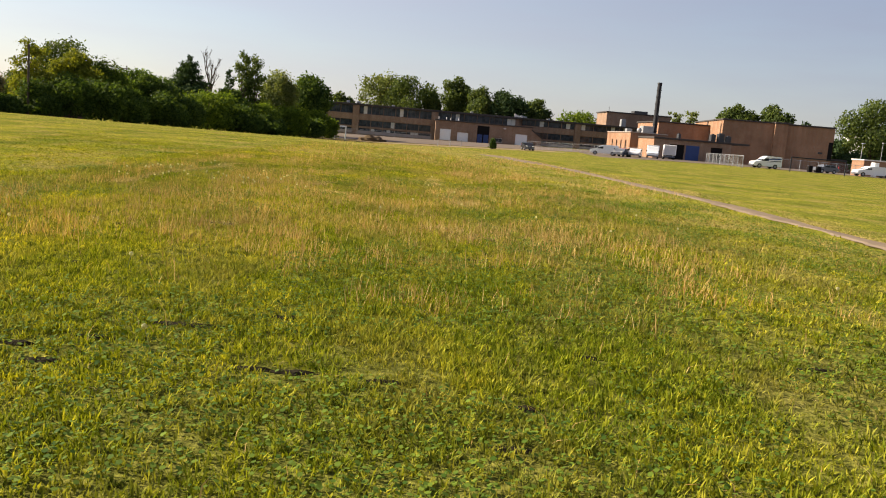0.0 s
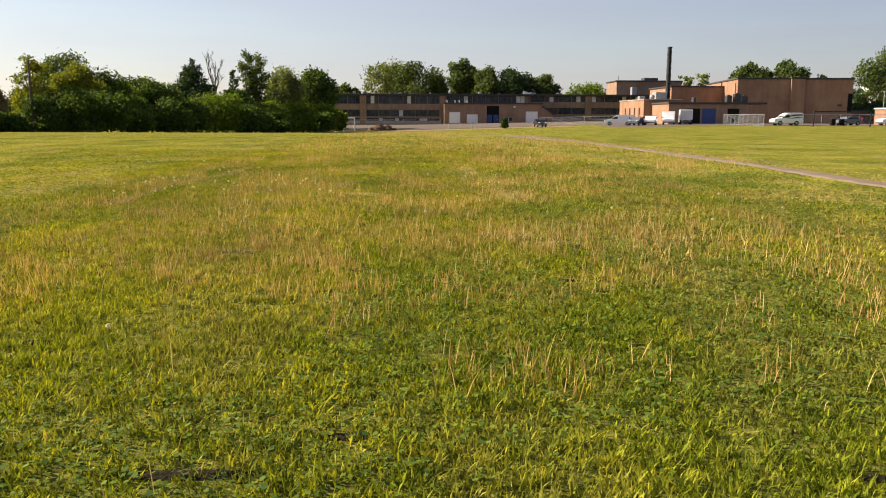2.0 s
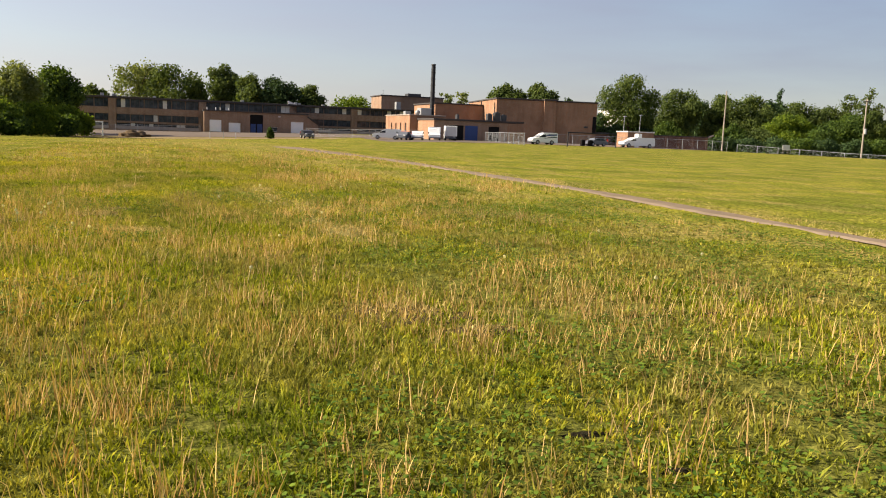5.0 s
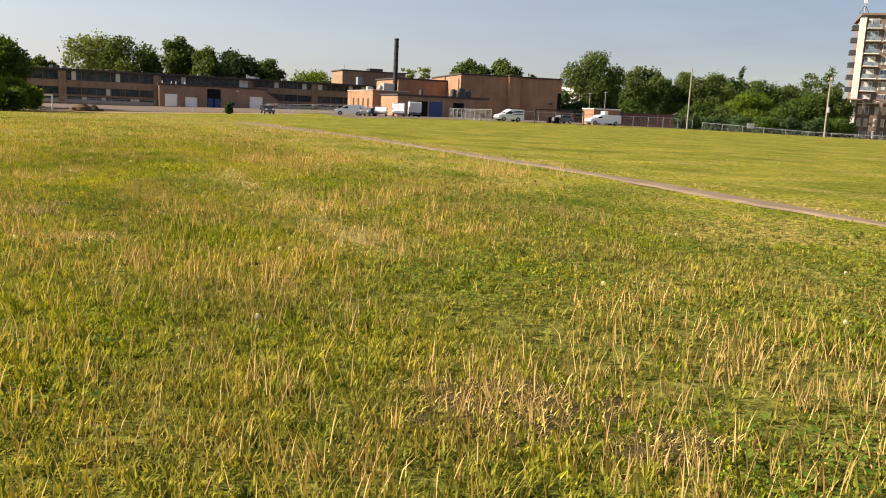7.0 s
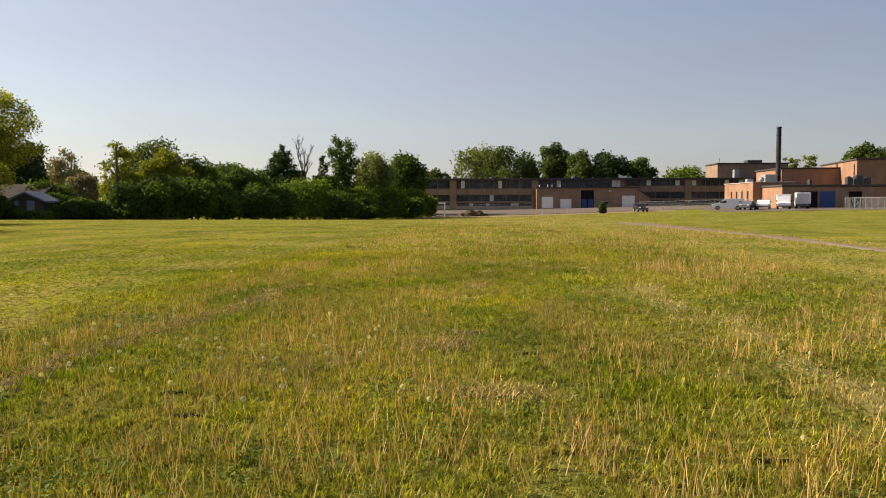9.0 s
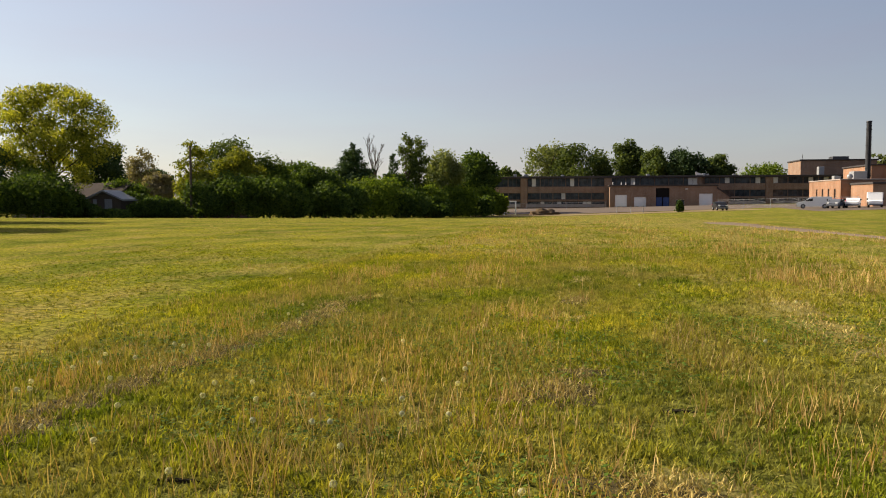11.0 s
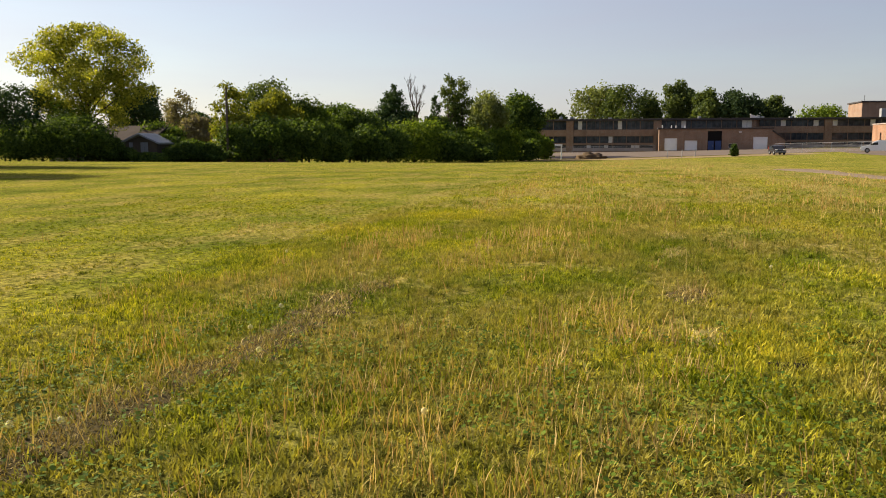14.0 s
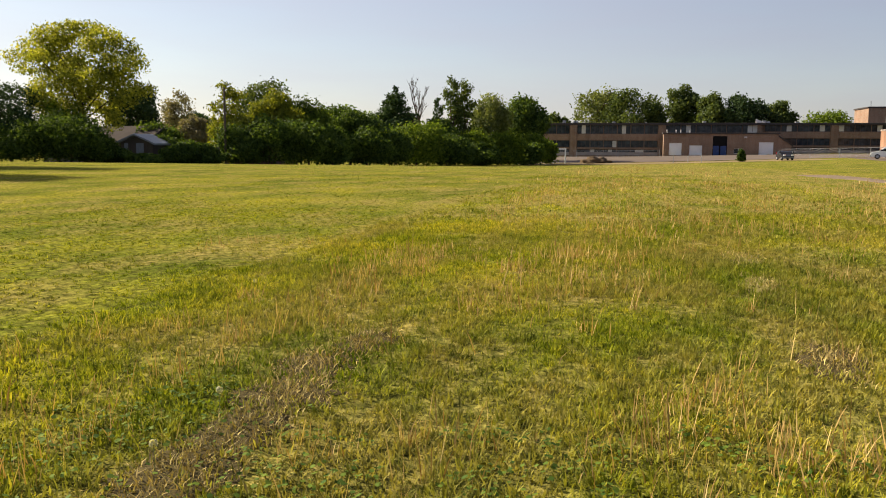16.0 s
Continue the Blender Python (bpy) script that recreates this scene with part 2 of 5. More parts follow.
def blade_mat(name, trans=0.32, tint=(1.0, 1.0, 1.0), dryness=0.7):
    m, nodes, links, bsdf = node_mat(name)
    geo = nodes.new("ShaderNodeNewGeometry")
    col, dry, fine = field_colour(nodes, links, geo.outputs["Position"])
    r = ramp(nodes, [(0.0, (0.34, 0.44, 0.36)), (0.45, (0.86, 0.94, 0.80)), (0.85, (1.28, 1.24, 1.15)), (1.0, (1.6, 1.42, 1.7))])
    links.new(geo.outputs["Random Per Island"], r.inputs[0])
    c = mix_col(nodes, links, 1.0, col, r.outputs[0], "MULTIPLY")
    fac = nodes.new("ShaderNodeMath")
    fac.operation = "MULTIPLY"
    links.new(dry, fac.inputs[0])
    fac.inputs[1].default_value = dryness
    c = mix_col(nodes, links, fac.outputs[0], c, (0.215, 0.185, 0.068))
    c = mix_col(nodes, links, 1.0, c, tint, "MULTIPLY")
    tuft = ramp(nodes, [(0.36, (0.36, 0.44, 0.42)), (0.5, (1.0, 1.0, 1.0)), (0.66, (1.42, 1.34, 1.4))])
    links.new(fine, tuft.inputs[0])
    c = mix_col(nodes, links, 1.0, c, tuft.outputs[0], "MULTIPLY")
    links.new(c, bsdf.inputs["Base Color"])
    bsdf.inputs["Roughness"].default_value = 0.7
    bsdf.inputs["Specular IOR Level"].default_value = 0.03
    tr = nodes.new("ShaderNodeBsdfTranslucent")
    links.new(mix_col(nodes, links, 1.0, c, (1.3, 1.25, 0.6), "MULTIPLY"), tr.inputs[0])
    mixs = nodes.new("ShaderNodeMixShader")
    mixs.inputs[0].default_value = trans
    links.new(bsdf.outputs[0], mixs.inputs[1])
    links.new(tr.outputs[0], mixs.inputs[2])
    links.new(mixs.outputs[0], nodes["Material Output"].inputs[0])
    return m


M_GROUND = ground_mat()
M_BLADE = blade_mat("grass_blade", tint=(1.32, 1.29, 1.03))
M_DRYBLADE = leaf_mat("dry_stalk", (0.33, 0.19, 0.075), (0.66, 0.48, 0.23), 0.2)
M_BARE = plain("flattened_dead_grass", (0.075, 0.060, 0.026), 0.95, vary=0.5, grain=35, stain=5.0, bump=0.6)
M_PALE = plain("cut_pale_grass", (0.20, 0.175, 0.055), 0.95, vary=0.3, grain=35, stain=2.0, bump=0.6)
# earth darkened to near black for the shade inside a hollow
M_HOLLOW_SHADE = plain("soil_with_shade", (0.028, 0.024, 0.014), 0.95, vary=0.4, grain=40, stain=4.0, bump=0.6)
M_THATCH = leaf_mat("dead_thatch", (0.20, 0.145, 0.055), (0.68, 0.54, 0.22), 0.1)
M_CLOVER = leaf_mat("clover_leaf", (0.045, 0.095, 0.012), (0.16, 0.23, 0.030), 0.25)
M_FLUFF = leaf_mat("dandelion_fluff", (0.50, 0.49, 0.40), (0.72, 0.70, 0.60), 0.5)
M_STEM = plain("dandelion_stem", (0.20, 0.22, 0.07), 0.6, bump=0)
M_DIRT = plain("trodden_dirt", (0.20, 0.155, 0.11), 0.95, vary=0.3, grain=40, stain=1.5, bump=0.5)
M_YARD = plain("worn_asphalt", (0.15, 0.122, 0.10), 0.9, vary=0.25, grain=20, stain=0.15)
M_TAN = plain("bare_earth", (0.26, 0.20, 0.10), 0.95, vary=0.4, grain=6, stain=0.25)
M_BRICK = brick_mat("tan_brick", (0.30, 0.19, 0.13), (0.25, 0.15, 0.10), (0.29, 0.24, 0.19))
M_ORANGE = brick_mat("orange_brick", (0.35, 0.185, 0.11), (0.29, 0.15, 0.088), (0.31, 0.235, 0.175))
M_RED = brick_mat("red_brick", (0.17, 0.075, 0.055), (0.13, 0.055, 0.045), (0.2, 0.16, 0.14))
M_ROOF = plain("dark_roof_edge", (0.045, 0.038, 0.036), 0.8)
M_FLASH = plain("light_flashing", (0.62, 0.60, 0.58), 0.5)
M_STUCCO = plain("pale_panel", (0.34, 0.29, 0.255), 0.85)
M_WHITE = plain("white_paint", (0.80, 0.80, 0.80), 0.4, vary=0.08)
M_CARWHITE = plain("white_car_paint", (0.78, 0.79, 0.80), 0.25, vary=0.05, bump=0)
M_CARBLACK = plain("black_car_paint", (0.02, 0.02, 0.022), 0.25, vary=0.1, bump=0)
M_CARGREY = plain("grey_car_paint", (0.12, 0.13, 0.15), 0.3, vary=0.1, bump=0)
M_CARRED = plain("red_car_paint", (0.42, 0.03, 0.025), 0.3, vary=0.1, bump=0)
M_BLUE = plain("blue_paint", (0.02, 0.05, 0.17), 0.5)
M_DARK = plain("dark_opening", (0.015, 0.014, 0.014), 0.9)
M_RUBBER = plain("black_rubber", (0.02, 0.02, 0.02), 0.85, bump=0)
M_STEEL = plain("galvanised_steel", (0.30, 0.31, 0.32), 0.6, 0.4)
M_DKSTEEL = plain("dark_steel", (0.06, 0.06, 0.065), 0.5, 0.5)
M_BRONZE = plain("brown_window_frame", (0.085, 0.06, 0.05), 0.6, 0.2)
M_LAMP = plain("clear_lamp_lens", (0.8, 0.8, 0.78), 0.15, bump=0)
M_TAIL = plain("red_lamp_lens", (0.5, 0.02, 0.02), 0.2, bump=0)
M_CHIM = plain("sooty_steel", (0.014, 0.015, 0.02), 0.6, 0.2, stain=0.3)
M_WOOD = plain("weathered_wood", (0.11, 0.088, 0.068), 0.85, stain=0.8)
M_POLE = plain("pale_pole", (0.30, 0.26, 0.22), 0.85, stain=0.8)
M_BARK = plain("tree_bark", (0.085, 0.062, 0.045), 0.95, grain=14)
M_SHINGLE = plain("roof_shingle", (0.075, 0.064, 0.06), 0.9, grain=6)
M_SIDING = plain("grey_siding", (0.17, 0.155, 0.145), 0.8)
M_CONC = plain("precast_concrete", (0.62, 0.60, 0.56), 0.85, grain=5)
M_TOWERBRICK = brick_mat("tower_brick", (0.20, 0.135, 0.115), (0.165, 0.11, 0.095), (0.24, 0.20, 0.175))
M_GLASS = glass_mat("window_glass")
M_TGLASS = glass_mat("tower_glass", (0.10, 0.12, 0.14))
M_BLIND = plain("pale_blind", (0.55, 0.53, 0.48), 0.8)
M_YELLOW = plain("yellow_sign", (0.75, 0.50, 0.02), 0.5)
L_HEDGE = leaf_mat("hedge_leaf", (0.026, 0.055, 0.014), (0.120, 0.180, 0.040), 0.42)
L_BUSH = leaf_mat("bush_leaf", (0.060, 0.105, 0.016), (0.19, 0.26, 0.040), 0.5)
L_YELLOW = leaf_mat("yellow_green_leaf", (0.115, 0.145, 0.020), (0.27, 0.28, 0.040), 0.4)
L_LOCUST = leaf_mat("locust_leaf", (0.15, 0.18, 0.030), (0.42, 0.42, 0.080), 0.55)
L_DARK = leaf_mat("conifer_leaf", (0.026, 0.054, 0.023), (0.067, 0.106, 0.038), 0.15)
L_MAPLE = leaf_mat("maple_leaf", (0.042, 0.068, 0.022), (0.130, 0.170, 0.050), 0.35)
L_PALE = leaf_mat("pale_leaf", (0.10, 0.13, 0.05), (0.20, 0.23, 0.10), 0.4)
L_GREY = leaf_mat("grey_twig_leaf", (0.17, 0.15, 0.11), (0.28, 0.25, 0.17), 0.3)


# ---- building helpers ----
def thing(name, loc, label="", category="", group="", kind="", rz=0.0):
    ob = new(name)
    ob.matrix_world = pose(*loc, 0, 0, rz)
    return tagged(ob, label, category, group, kind)


def mesh_ob(name, bm, material, smooth_shade=False):
    me = bpy.data.meshes.new(name)
    bm.to_mesh(me)
    bm.free()
    me.materials.append(material)
    if smooth_shade:
        me.polygons.foreach_set("use_smooth", [True] * len(me.polygons))
    return new(name, me)


def part(name, bm, material, parent, label="", smooth_shade=False):
    ob = mesh_ob(name, bm, material, smooth_shade)
    ob.parent = parent
    if label:
        ob["label"] = label
    return ob


def copies(ob, parent, offsets):
    """More parts on the same mesh, moved by the offsets."""
    for o in offsets:
        c = ob.copy()
        scene.collection.objects.link(c)
        c.parent = parent
        c.location = Vector(ob.location) + Vector(o)


def add_box(bm, x0, x1, y0, y1, z0, z1, bevel=0.0):
    r = bmesh.ops.create_cube(bm, size=1.0)
    vs = r["verts"]
    for v in vs:
        v.co = Vector((x0 + (v.co.x + 0.5) * (x1 - x0), y0 + (v.co.y + 0.5) * (y1 - y0), z0 + (v.co.z + 0.5) * (z1 - z0)))
    if bevel:
        es = list({e for v in vs for e in v.link_edges})
        bmesh.ops.bevel(bm, geom=es, offset=bevel, segments=1, affect="EDGES")
    return bm


def box(x0, x1, y0, y1, z0, z1, bevel=0.0):
    return add_box(bmesh.new(), x0, x1, y0, y1, z0, z1, bevel)


def add_rod(bm, a, b, r0, r1=None, seg=8):
    a, b = Vector(a), Vector(b)
    d = b - a
    q = d.to_track_quat("Z", "Y").to_matrix().to_4x4()
    bmesh.ops.create_cone(bm, cap_ends=True, segments=seg, radius1=r0, radius2=r0 if r1 is None else r1, depth=d.length,
                          matrix=Matrix.Translation((a + b) / 2) @ q)
    return bm


def rod(a, b, r0, r1=None, seg=8):
    return add_rod(bmesh.new(), a, b, r0, r1, seg)


def prism(profile, y0, y1, bevel=0.0):
    """A side outline (x, z) given thickness from y0 to y1."""
    bm = bmesh.new()
    lo = [bm.verts.new((x, y0, z)) for x, z in profile]
    hi = [bm.verts.new((x, y1, z)) for x, z in profile]
    bm.faces.new(lo)
    bm.faces.new(hi[::-1])
    n = len(profile)
    for i in range(n):
        bm.faces.new((lo[(i + 1) % n], lo[i], hi[i], hi[(i + 1) % n]))
    bmesh.ops.recalc_face_normals(bm, faces=bm.faces[:])
    if bevel:
        bmesh.ops.bevel(bm, geom=bm.edges[:], offset=bevel, segments=2, affect="EDGES")
    return bm


def raw_mesh(name, verts, faces_flat, sizes, material):
    """A mesh straight from arrays: corner indices and the corner count of each face."""
    me = bpy.data.meshes.new(name)
    me.vertices.add(len(verts))
    me.vertices.foreach_set("co", np.asarray(verts, dtype=np.float32).ravel())
    me.loops.add(len(faces_flat))
    me.loops.foreach_set("vertex_index", np.asarray(faces_flat, dtype=np.int32))
    starts = np.concatenate([[0], np.cumsum(sizes)[:-1]]).astype(np.int32)
    me.polygons.add(len(sizes))
    me.polygons.foreach_set("loop_start", starts)
    me.update(calc_edges=True)
    me.validate()
    me.materials.append(material)
    return me


# ---- the ground ----
def build_ground():
    xs = np.unique(np.concatenate([np.linspace(-14, 20, 137), np.linspace(-90, 140, 116), np.array([-2500, -900, -400, -200, -140, 180, 260, 420, 900, 2500])]))
    ys = np.unique(np.concatenate([np.linspace(-4, 34, 153), np.linspace(-40, 260, 121), np.array([-2500, -800, -200, -90, 330, 500, 900, 2500])]))
    gx, gy = np.meshgrid(xs, ys)
    gz = np_ground(gx, gy)
    near = np.clip(1 - np.abs(gy - 15) / 40, 0, 1)
    bumps = 0.03 * np.sin(gx * 1.1 + 0.7 * np.sin(gy * 0.8)) * np.sin(gy * 0.9 + 1.3 * np.sin(gx * 0.5)) + 0.015 * np.sin(gx * 3.1 + gy * 1.7)
    gz = gz + bumps * near * 0.6
    ny, nx = gx.shape
    verts = np.stack([gx, gy, gz], -1).reshape(-1, 3)
    i = np.arange(ny * nx).reshape(ny, nx)
    quads = np.stack([i[:-1, :-1], i[:-1, 1:], i[1:, 1:], i[1:, :-1]], -1).reshape(-1)
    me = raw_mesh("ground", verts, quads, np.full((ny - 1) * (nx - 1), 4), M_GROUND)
    me.polygons.foreach_set("use_smooth", [True] * len(me.polygons))
    tagged(new("ground", me), "patchy mown grass field with straw and clover", "ground", kind="structure")


def sheet(name, rows, material, lift, label, category):
    """A ground covering between two edges that follows the terrain. rows: (y, x0, x1)."""
    bm = bmesh.new()
    prev = None
    for y, x0, x1 in rows:
        line = []
        for k in range(9):
            x = x0 + (x1 - x0) * k / 8
            edge = 0.0 if 0 < k < 8 else -0.03
            line.append(bm.verts.new((x, y, ground_z(x, y) + lift + edge)))
        if prev:
            for k in range(8):
                bm.faces.new((prev[k], prev[k + 1], line[k + 1], line[k]))
        prev = line
    return tagged(mesh_ob(name, bm, material), label, category, kind="structure")


build_ground()
rng = random.Random(4)
path_rows = []
yy = -8.0
while yy < 58:
    w = 0.29 + 0.07 * math.sin(yy * 0.7) + rng.uniform(-0.05, 0.05)
    fade = 1 + 1.8 * smooth((yy - 38) / 20)
    path_rows.append((yy, path_x(yy) - w * fade + rng.uniform(-0.04, 0.04), path_x(yy) + w * fade + rng.uniform(-0.04, 0.04)))
    yy += 0.35
sheet("path", path_rows, M_DIRT, 0.03, "narrow worn dirt footpath across the grass", "footpath")
sheet("yard", [(y, -24 + 0.05 * (y - 176), 140 - 0.2 * (y - 176)) for y in range(172, 222, 4)], M_YARD, 0.06, "grey worn asphalt school yard", "yard")
sheet("parking_lane", [(y, 30 + 0.1 * (y - 131), 112 - 0.6 * (y - 131)) for y in range(131, 172, 4)], M_YARD, 0.06, "grey asphalt parking lane behind the fence", "parking lot")
sheet("bare_strip", [(158 + 2 * k, -22 + rng.uniform(-1, 1), 29 + rng.uniform(-2, 2)) for k in range(7)], M_TAN, 0.04, "bare tan earth strip beside the yard", "bare ground")


# ---- the school ----
def window_unit(parent, x0, x1, y, z0, z1, panes, frame_mat, blind_rows=(), rnd=None):
    """A framed window in a wall that faces -y: frame, mullions, separate panes, some with blinds."""
    f = 0.07
    w = (x1 - x0) / panes
    bm = box(x0, x1, y + 0.06, y + 0.12, z0, z1)
    win = part("window", bm, frame_mat, parent)
    for k in range(panes):
        mat = M_BLIND if rnd and rnd.random() < 0.07 else M_GLASS
        part("pane", box(x0 + k * w + f / 2, x0 + (k + 1) * w - f / 2, y + 0.03, y + 0.057, z0 + f, z1 - f), mat, win)
    return win


def school_wing(name, x0, x1, y, depth, zb, roof_z, label, piers, seed):
    """A long three-storey wing: ribbon windows between brick bands, flat roof."""
    rnd = random.Random(seed)
    s = thing(name, ((x0 + x1) / 2, y, zb), label, "school building")
    h = roof_z - zb
    a, b = x0 - (x0 + x1) / 2, x1 - (x0 + x1) / 2
    part("wall", box(a, b, 0.35, depth, -0.6, h - 0.5), M_BRICK, s)
    part("roof", box(a - 0.5, b + 0.5, -0.55, depth + 0.4, h - 0.5, h, 0.03), M_ROOF, s, "flat dark roof with deep edge")
    bands = [(-0.6, 0.5), (1.75, 2.2), (3.95, 5.55)]
    for z0, z1 in bands:
        part("brick_band", box(a, b, 0.0, 0.35, z0, z1, 0.01), M_BRICK, s)
    part("base_panel", box(a + 0.1, b - 0.1, -0.06, -0.003, 0.75 - 0.5, 1.55 - 0.5), M_STUCCO, s, "pale panel strip above the ground")
    edges = [a] + [p - (x0 + x1) / 2 for p in piers] + [b]
    for p in piers:
        c = p - (x0 + x1) / 2
        part("pier", box(c - 0.85, c + 0.85, -0.25, 0.345, -0.6, h - 0.505, 0.02), M_BRICK, s)
    for z0, z1 in ((0.5, 1.75), (2.2, 3.95), (5.55, h - 0.5)):
        for e0, e1 in zip(edges[:-1], edges[1:]):
            e0, e1 = e0 + 0.9, e1 - 0.9
            n = max(1, round((e1 - e0) / 3.6))
            for k in range(n):
                u0, u1 = e0 + (e1 - e0) * k / n, e0 + (e1 - e0) * (k + 1) / n
                window_unit(s, u0 + 0.08, u1 - 0.08, 0.2, z0 + 0.02, z1 - 0.02, 3, M_BRONZE, (), rnd)
    for k in range(5):
        c = a + (b - a) * rnd.random()
        part("roof_vent", box(c - 0.4, c + 0.4, 3, 3.9, h, h + rnd.uniform(0.4, 0.9), 0.05), M_STEEL, s, "small metal roof vent")
    return s


school_wing("school_wing", -25.0, 28.2, 229.0, 16, ground_z(-5, 229), 7.15, "long three-storey brown brick school wing with ribbon windows", (-16.6, 5.0), 1)
school_wing("school_wing", 29.0, 92.0, 236.0, 40, ground_z(29, 236), 7.3, "long brick school wing with dark ribbon windows and flat roof", (46.0,), 2)

stair = thing("stair_hood", (29.0, 231.0, 7.15), "white sloping flashing beside the school roof step", "roof flashing")
part("flashing", prism([(-2.0, 0.02), (0.5, 0.02), (-2.0, 1.0)], 0, 0.3), M_FLASH, stair)

pent = thing("roof_penthouse", (68.1, 255, 7.3), "tan brick penthouse on the school roof", "penthouse")
part("wall", box(-9.9, 9.9, 0, 14, 0.003, 4.4), M_BRICK, pent)
part("roof", box(-10.2, 10.2, -0.3, 14.3, 4.4, 4.75, 0.03), M_ROOF, pent)
part("vent_box", box(-1.0, 3.2, 2, 6, 4.75, 5.6, 0.05), M_DKSTEEL, pent, "dark metal vent box")
part("mast", rod((-9.2, 1, 4.75), (-9.2, 1, 6.2), 0.06), M_DKSTEEL, pent)
part("duct", box(-6.2, -4.8, -4.0, -2.0, 0.003, 2.6, 0.05), M_STEEL, pent, "grey metal duct")

# single-storey shop in front of the wing, with white overhead doors
gz = ground_z(15, 222)
shop = thing("workshop", (18.5, 222, gz), "single-storey tan brick workshop with white overhead doors", "workshop")
W0, W1, WH = -13.3, 12.4, 5.1
openings = [(-12.0, -9.1, 0.05, 2.95), (-7.35, -4.45, 0.05, 2.4), (-2.1, 1.15, 0.05, 4.6), (2.7, 4.7, 0.55, 1.7), (8.2, 11.4, 0.05, 3.2)]
cursor = W0
for o0, o1, oz0, oz1 in openings:
    part("wall", box(cursor, o0, 0, 0.3, -0.5, WH), M_BRICK, shop)
    part("lintel", box(o0, o1, 0, 0.3, oz1, WH), M_BRICK, shop)
    part("sill_wall", box(o0, o1, 0, 0.3, -0.5, oz0), M_BRICK, shop)
    cursor = o1
part("wall", box(cursor, W1, 0, 0.3, -0.5, WH), M_BRICK, shop)
part("end_wall", box(W0, W0 + 0.3, 0.3, 6.0, -0.5, WH), M_BRICK, shop)
part("end_wall", box(W1 - 0.3, W1, 0.3, 6.0, -0.5, WH), M_BRICK, shop)
part("side_wall", prism([(W1 + 0.003, -0.5), (W1 + 2.9, -0.5), (W1 + 2.9, 2.5), (W1 + 0.003, WH - 0.6)], 0.1, 5.5), M_BRICK, shop, "lower lean-to wall with sloping top")
part("roof", box(W0 - 0.3, W1 + 0.3, -0.35, 6.0, WH, WH + 0.3, 0.03), M_ROOF, shop)
part("lean_to_roof", prism([(W1 + 0.1, WH - 0.35), (W1 + 0.1, WH - 0.55), (W1 + 3.2, 2.25), (W1 + 3.2, 2.6)], -0.2, 5.7), M_ROOF, shop)
for k in (0, 1, 4):
    o0, o1, oz0, oz1 = openings[k]
    d = part("overhead_door", box(o0, o1, 0.18, 0.24, oz0, oz1), M_WHITE, shop, "white sectional overhead door")
    n = 5
    for j in range(n):
        z0 = oz0 + (oz1 - oz0) * j / n
        part("panel", box(o0 + 0.03, o1 - 0.03, 0.13, 0.178, z0 + 0.02, z0 + (oz1 - oz0) / n - 0.02, 0.01), M_WHITE, d)
part("entrance_recess", box(-2.1, 1.15, 0.27, 0.295, 0.05, 4.6), M_DARK, shop, "dark recessed entrance")
for c in (-1.3, 0.35):
    dr = part("door", box(c - 0.65, c + 0.65, 0.19, 0.25, 0.05, 2.3), M_BLUE, shop, "blue metal door")
    part("door_handle", box(c + 0.4, c + 0.5, 0.14, 0.19, 1.0, 1.2), M_STEEL, dr)
window_unit(shop, 2.7, 4.7, 0.12, 0.55, 1.7, 2, M_WHITE)
part("parapet_lamp", box(4.9, 5.5, -0.25, -0.003, 4.2, 4.5, 0.03), M_FLASH, shop, "small wall lamp")
for i in range(4):
    c = -12.5 + i * 1.6 + (i % 2) * 0.5
    part("roof_pipe", rod((c, 2.0, WH + 0.3), (c, 2.0, WH + 1.0), 0.12), M_FLASH, shop, "pale roof vent pipe")

# boiler house with the tall stack
gz = ground_z(46, 174)
boil = thing("boiler_house", (46.4, 172, gz), "small orange brick boiler house with slit windows", "boiler house")
bm = bmesh.new()
add_box(bm, -1.7, 6.0, 0.0, 0.3, -0.4, 4.75)
slits = [(3.0, 4.0), (7.0, 8.0), (11.0, 12.0), (15.0, 16.0)]
c = 0.3
for s0, s1 in slits:
    add_box(bm, -1.7, -1.4, c, s0, -0.4, 4.75)
    add_box(bm, -1.7, -1.4, s0, s1, -0.4, 1.2)
    add_box(bm, -1.7, -1.4, s0, s1, 3.2, 4.75)
    c = s1
add_box(bm, -1.7, -1.4, c, 21.0, -0.4, 4.75)
part("wall", bm, M_ORANGE, boil)
for s0, s1 in slits:
    w = part("window", box(-1.52, -1.47, s0, s1, 1.2, 3.2), M_DKSTEEL, boil)
    part("pane", box(-1.56, -1.523, s0 + 0.08, s1 - 0.08, 1.28, 3.12), M_GLASS, w)
part("roof", box(-1.85, 6.1, -0.15, 21.1, 4.75, 4.95, 0.03), M_STUCCO, boil, "flat roof with pale edge")
bm = bmesh.new()
bmesh.ops.create_icosphere(bm, subdivisions=2, radius=0.55, matrix=Matrix.Translation((1.6, 6, 5.5)))
part("turbine_vent", bm, M_STEEL, boil, "round metal turbine vent", True)
part("roof_unit", box(-0.6, 0.6, 8, 9.6, 4.95, 5.7, 0.05), M_STEEL, boil)
part("roof_unit", box(3.2, 5.6, 9, 12, 4.95, 6.6, 0.05), M_STEEL, boil, "grey rooftop air unit")

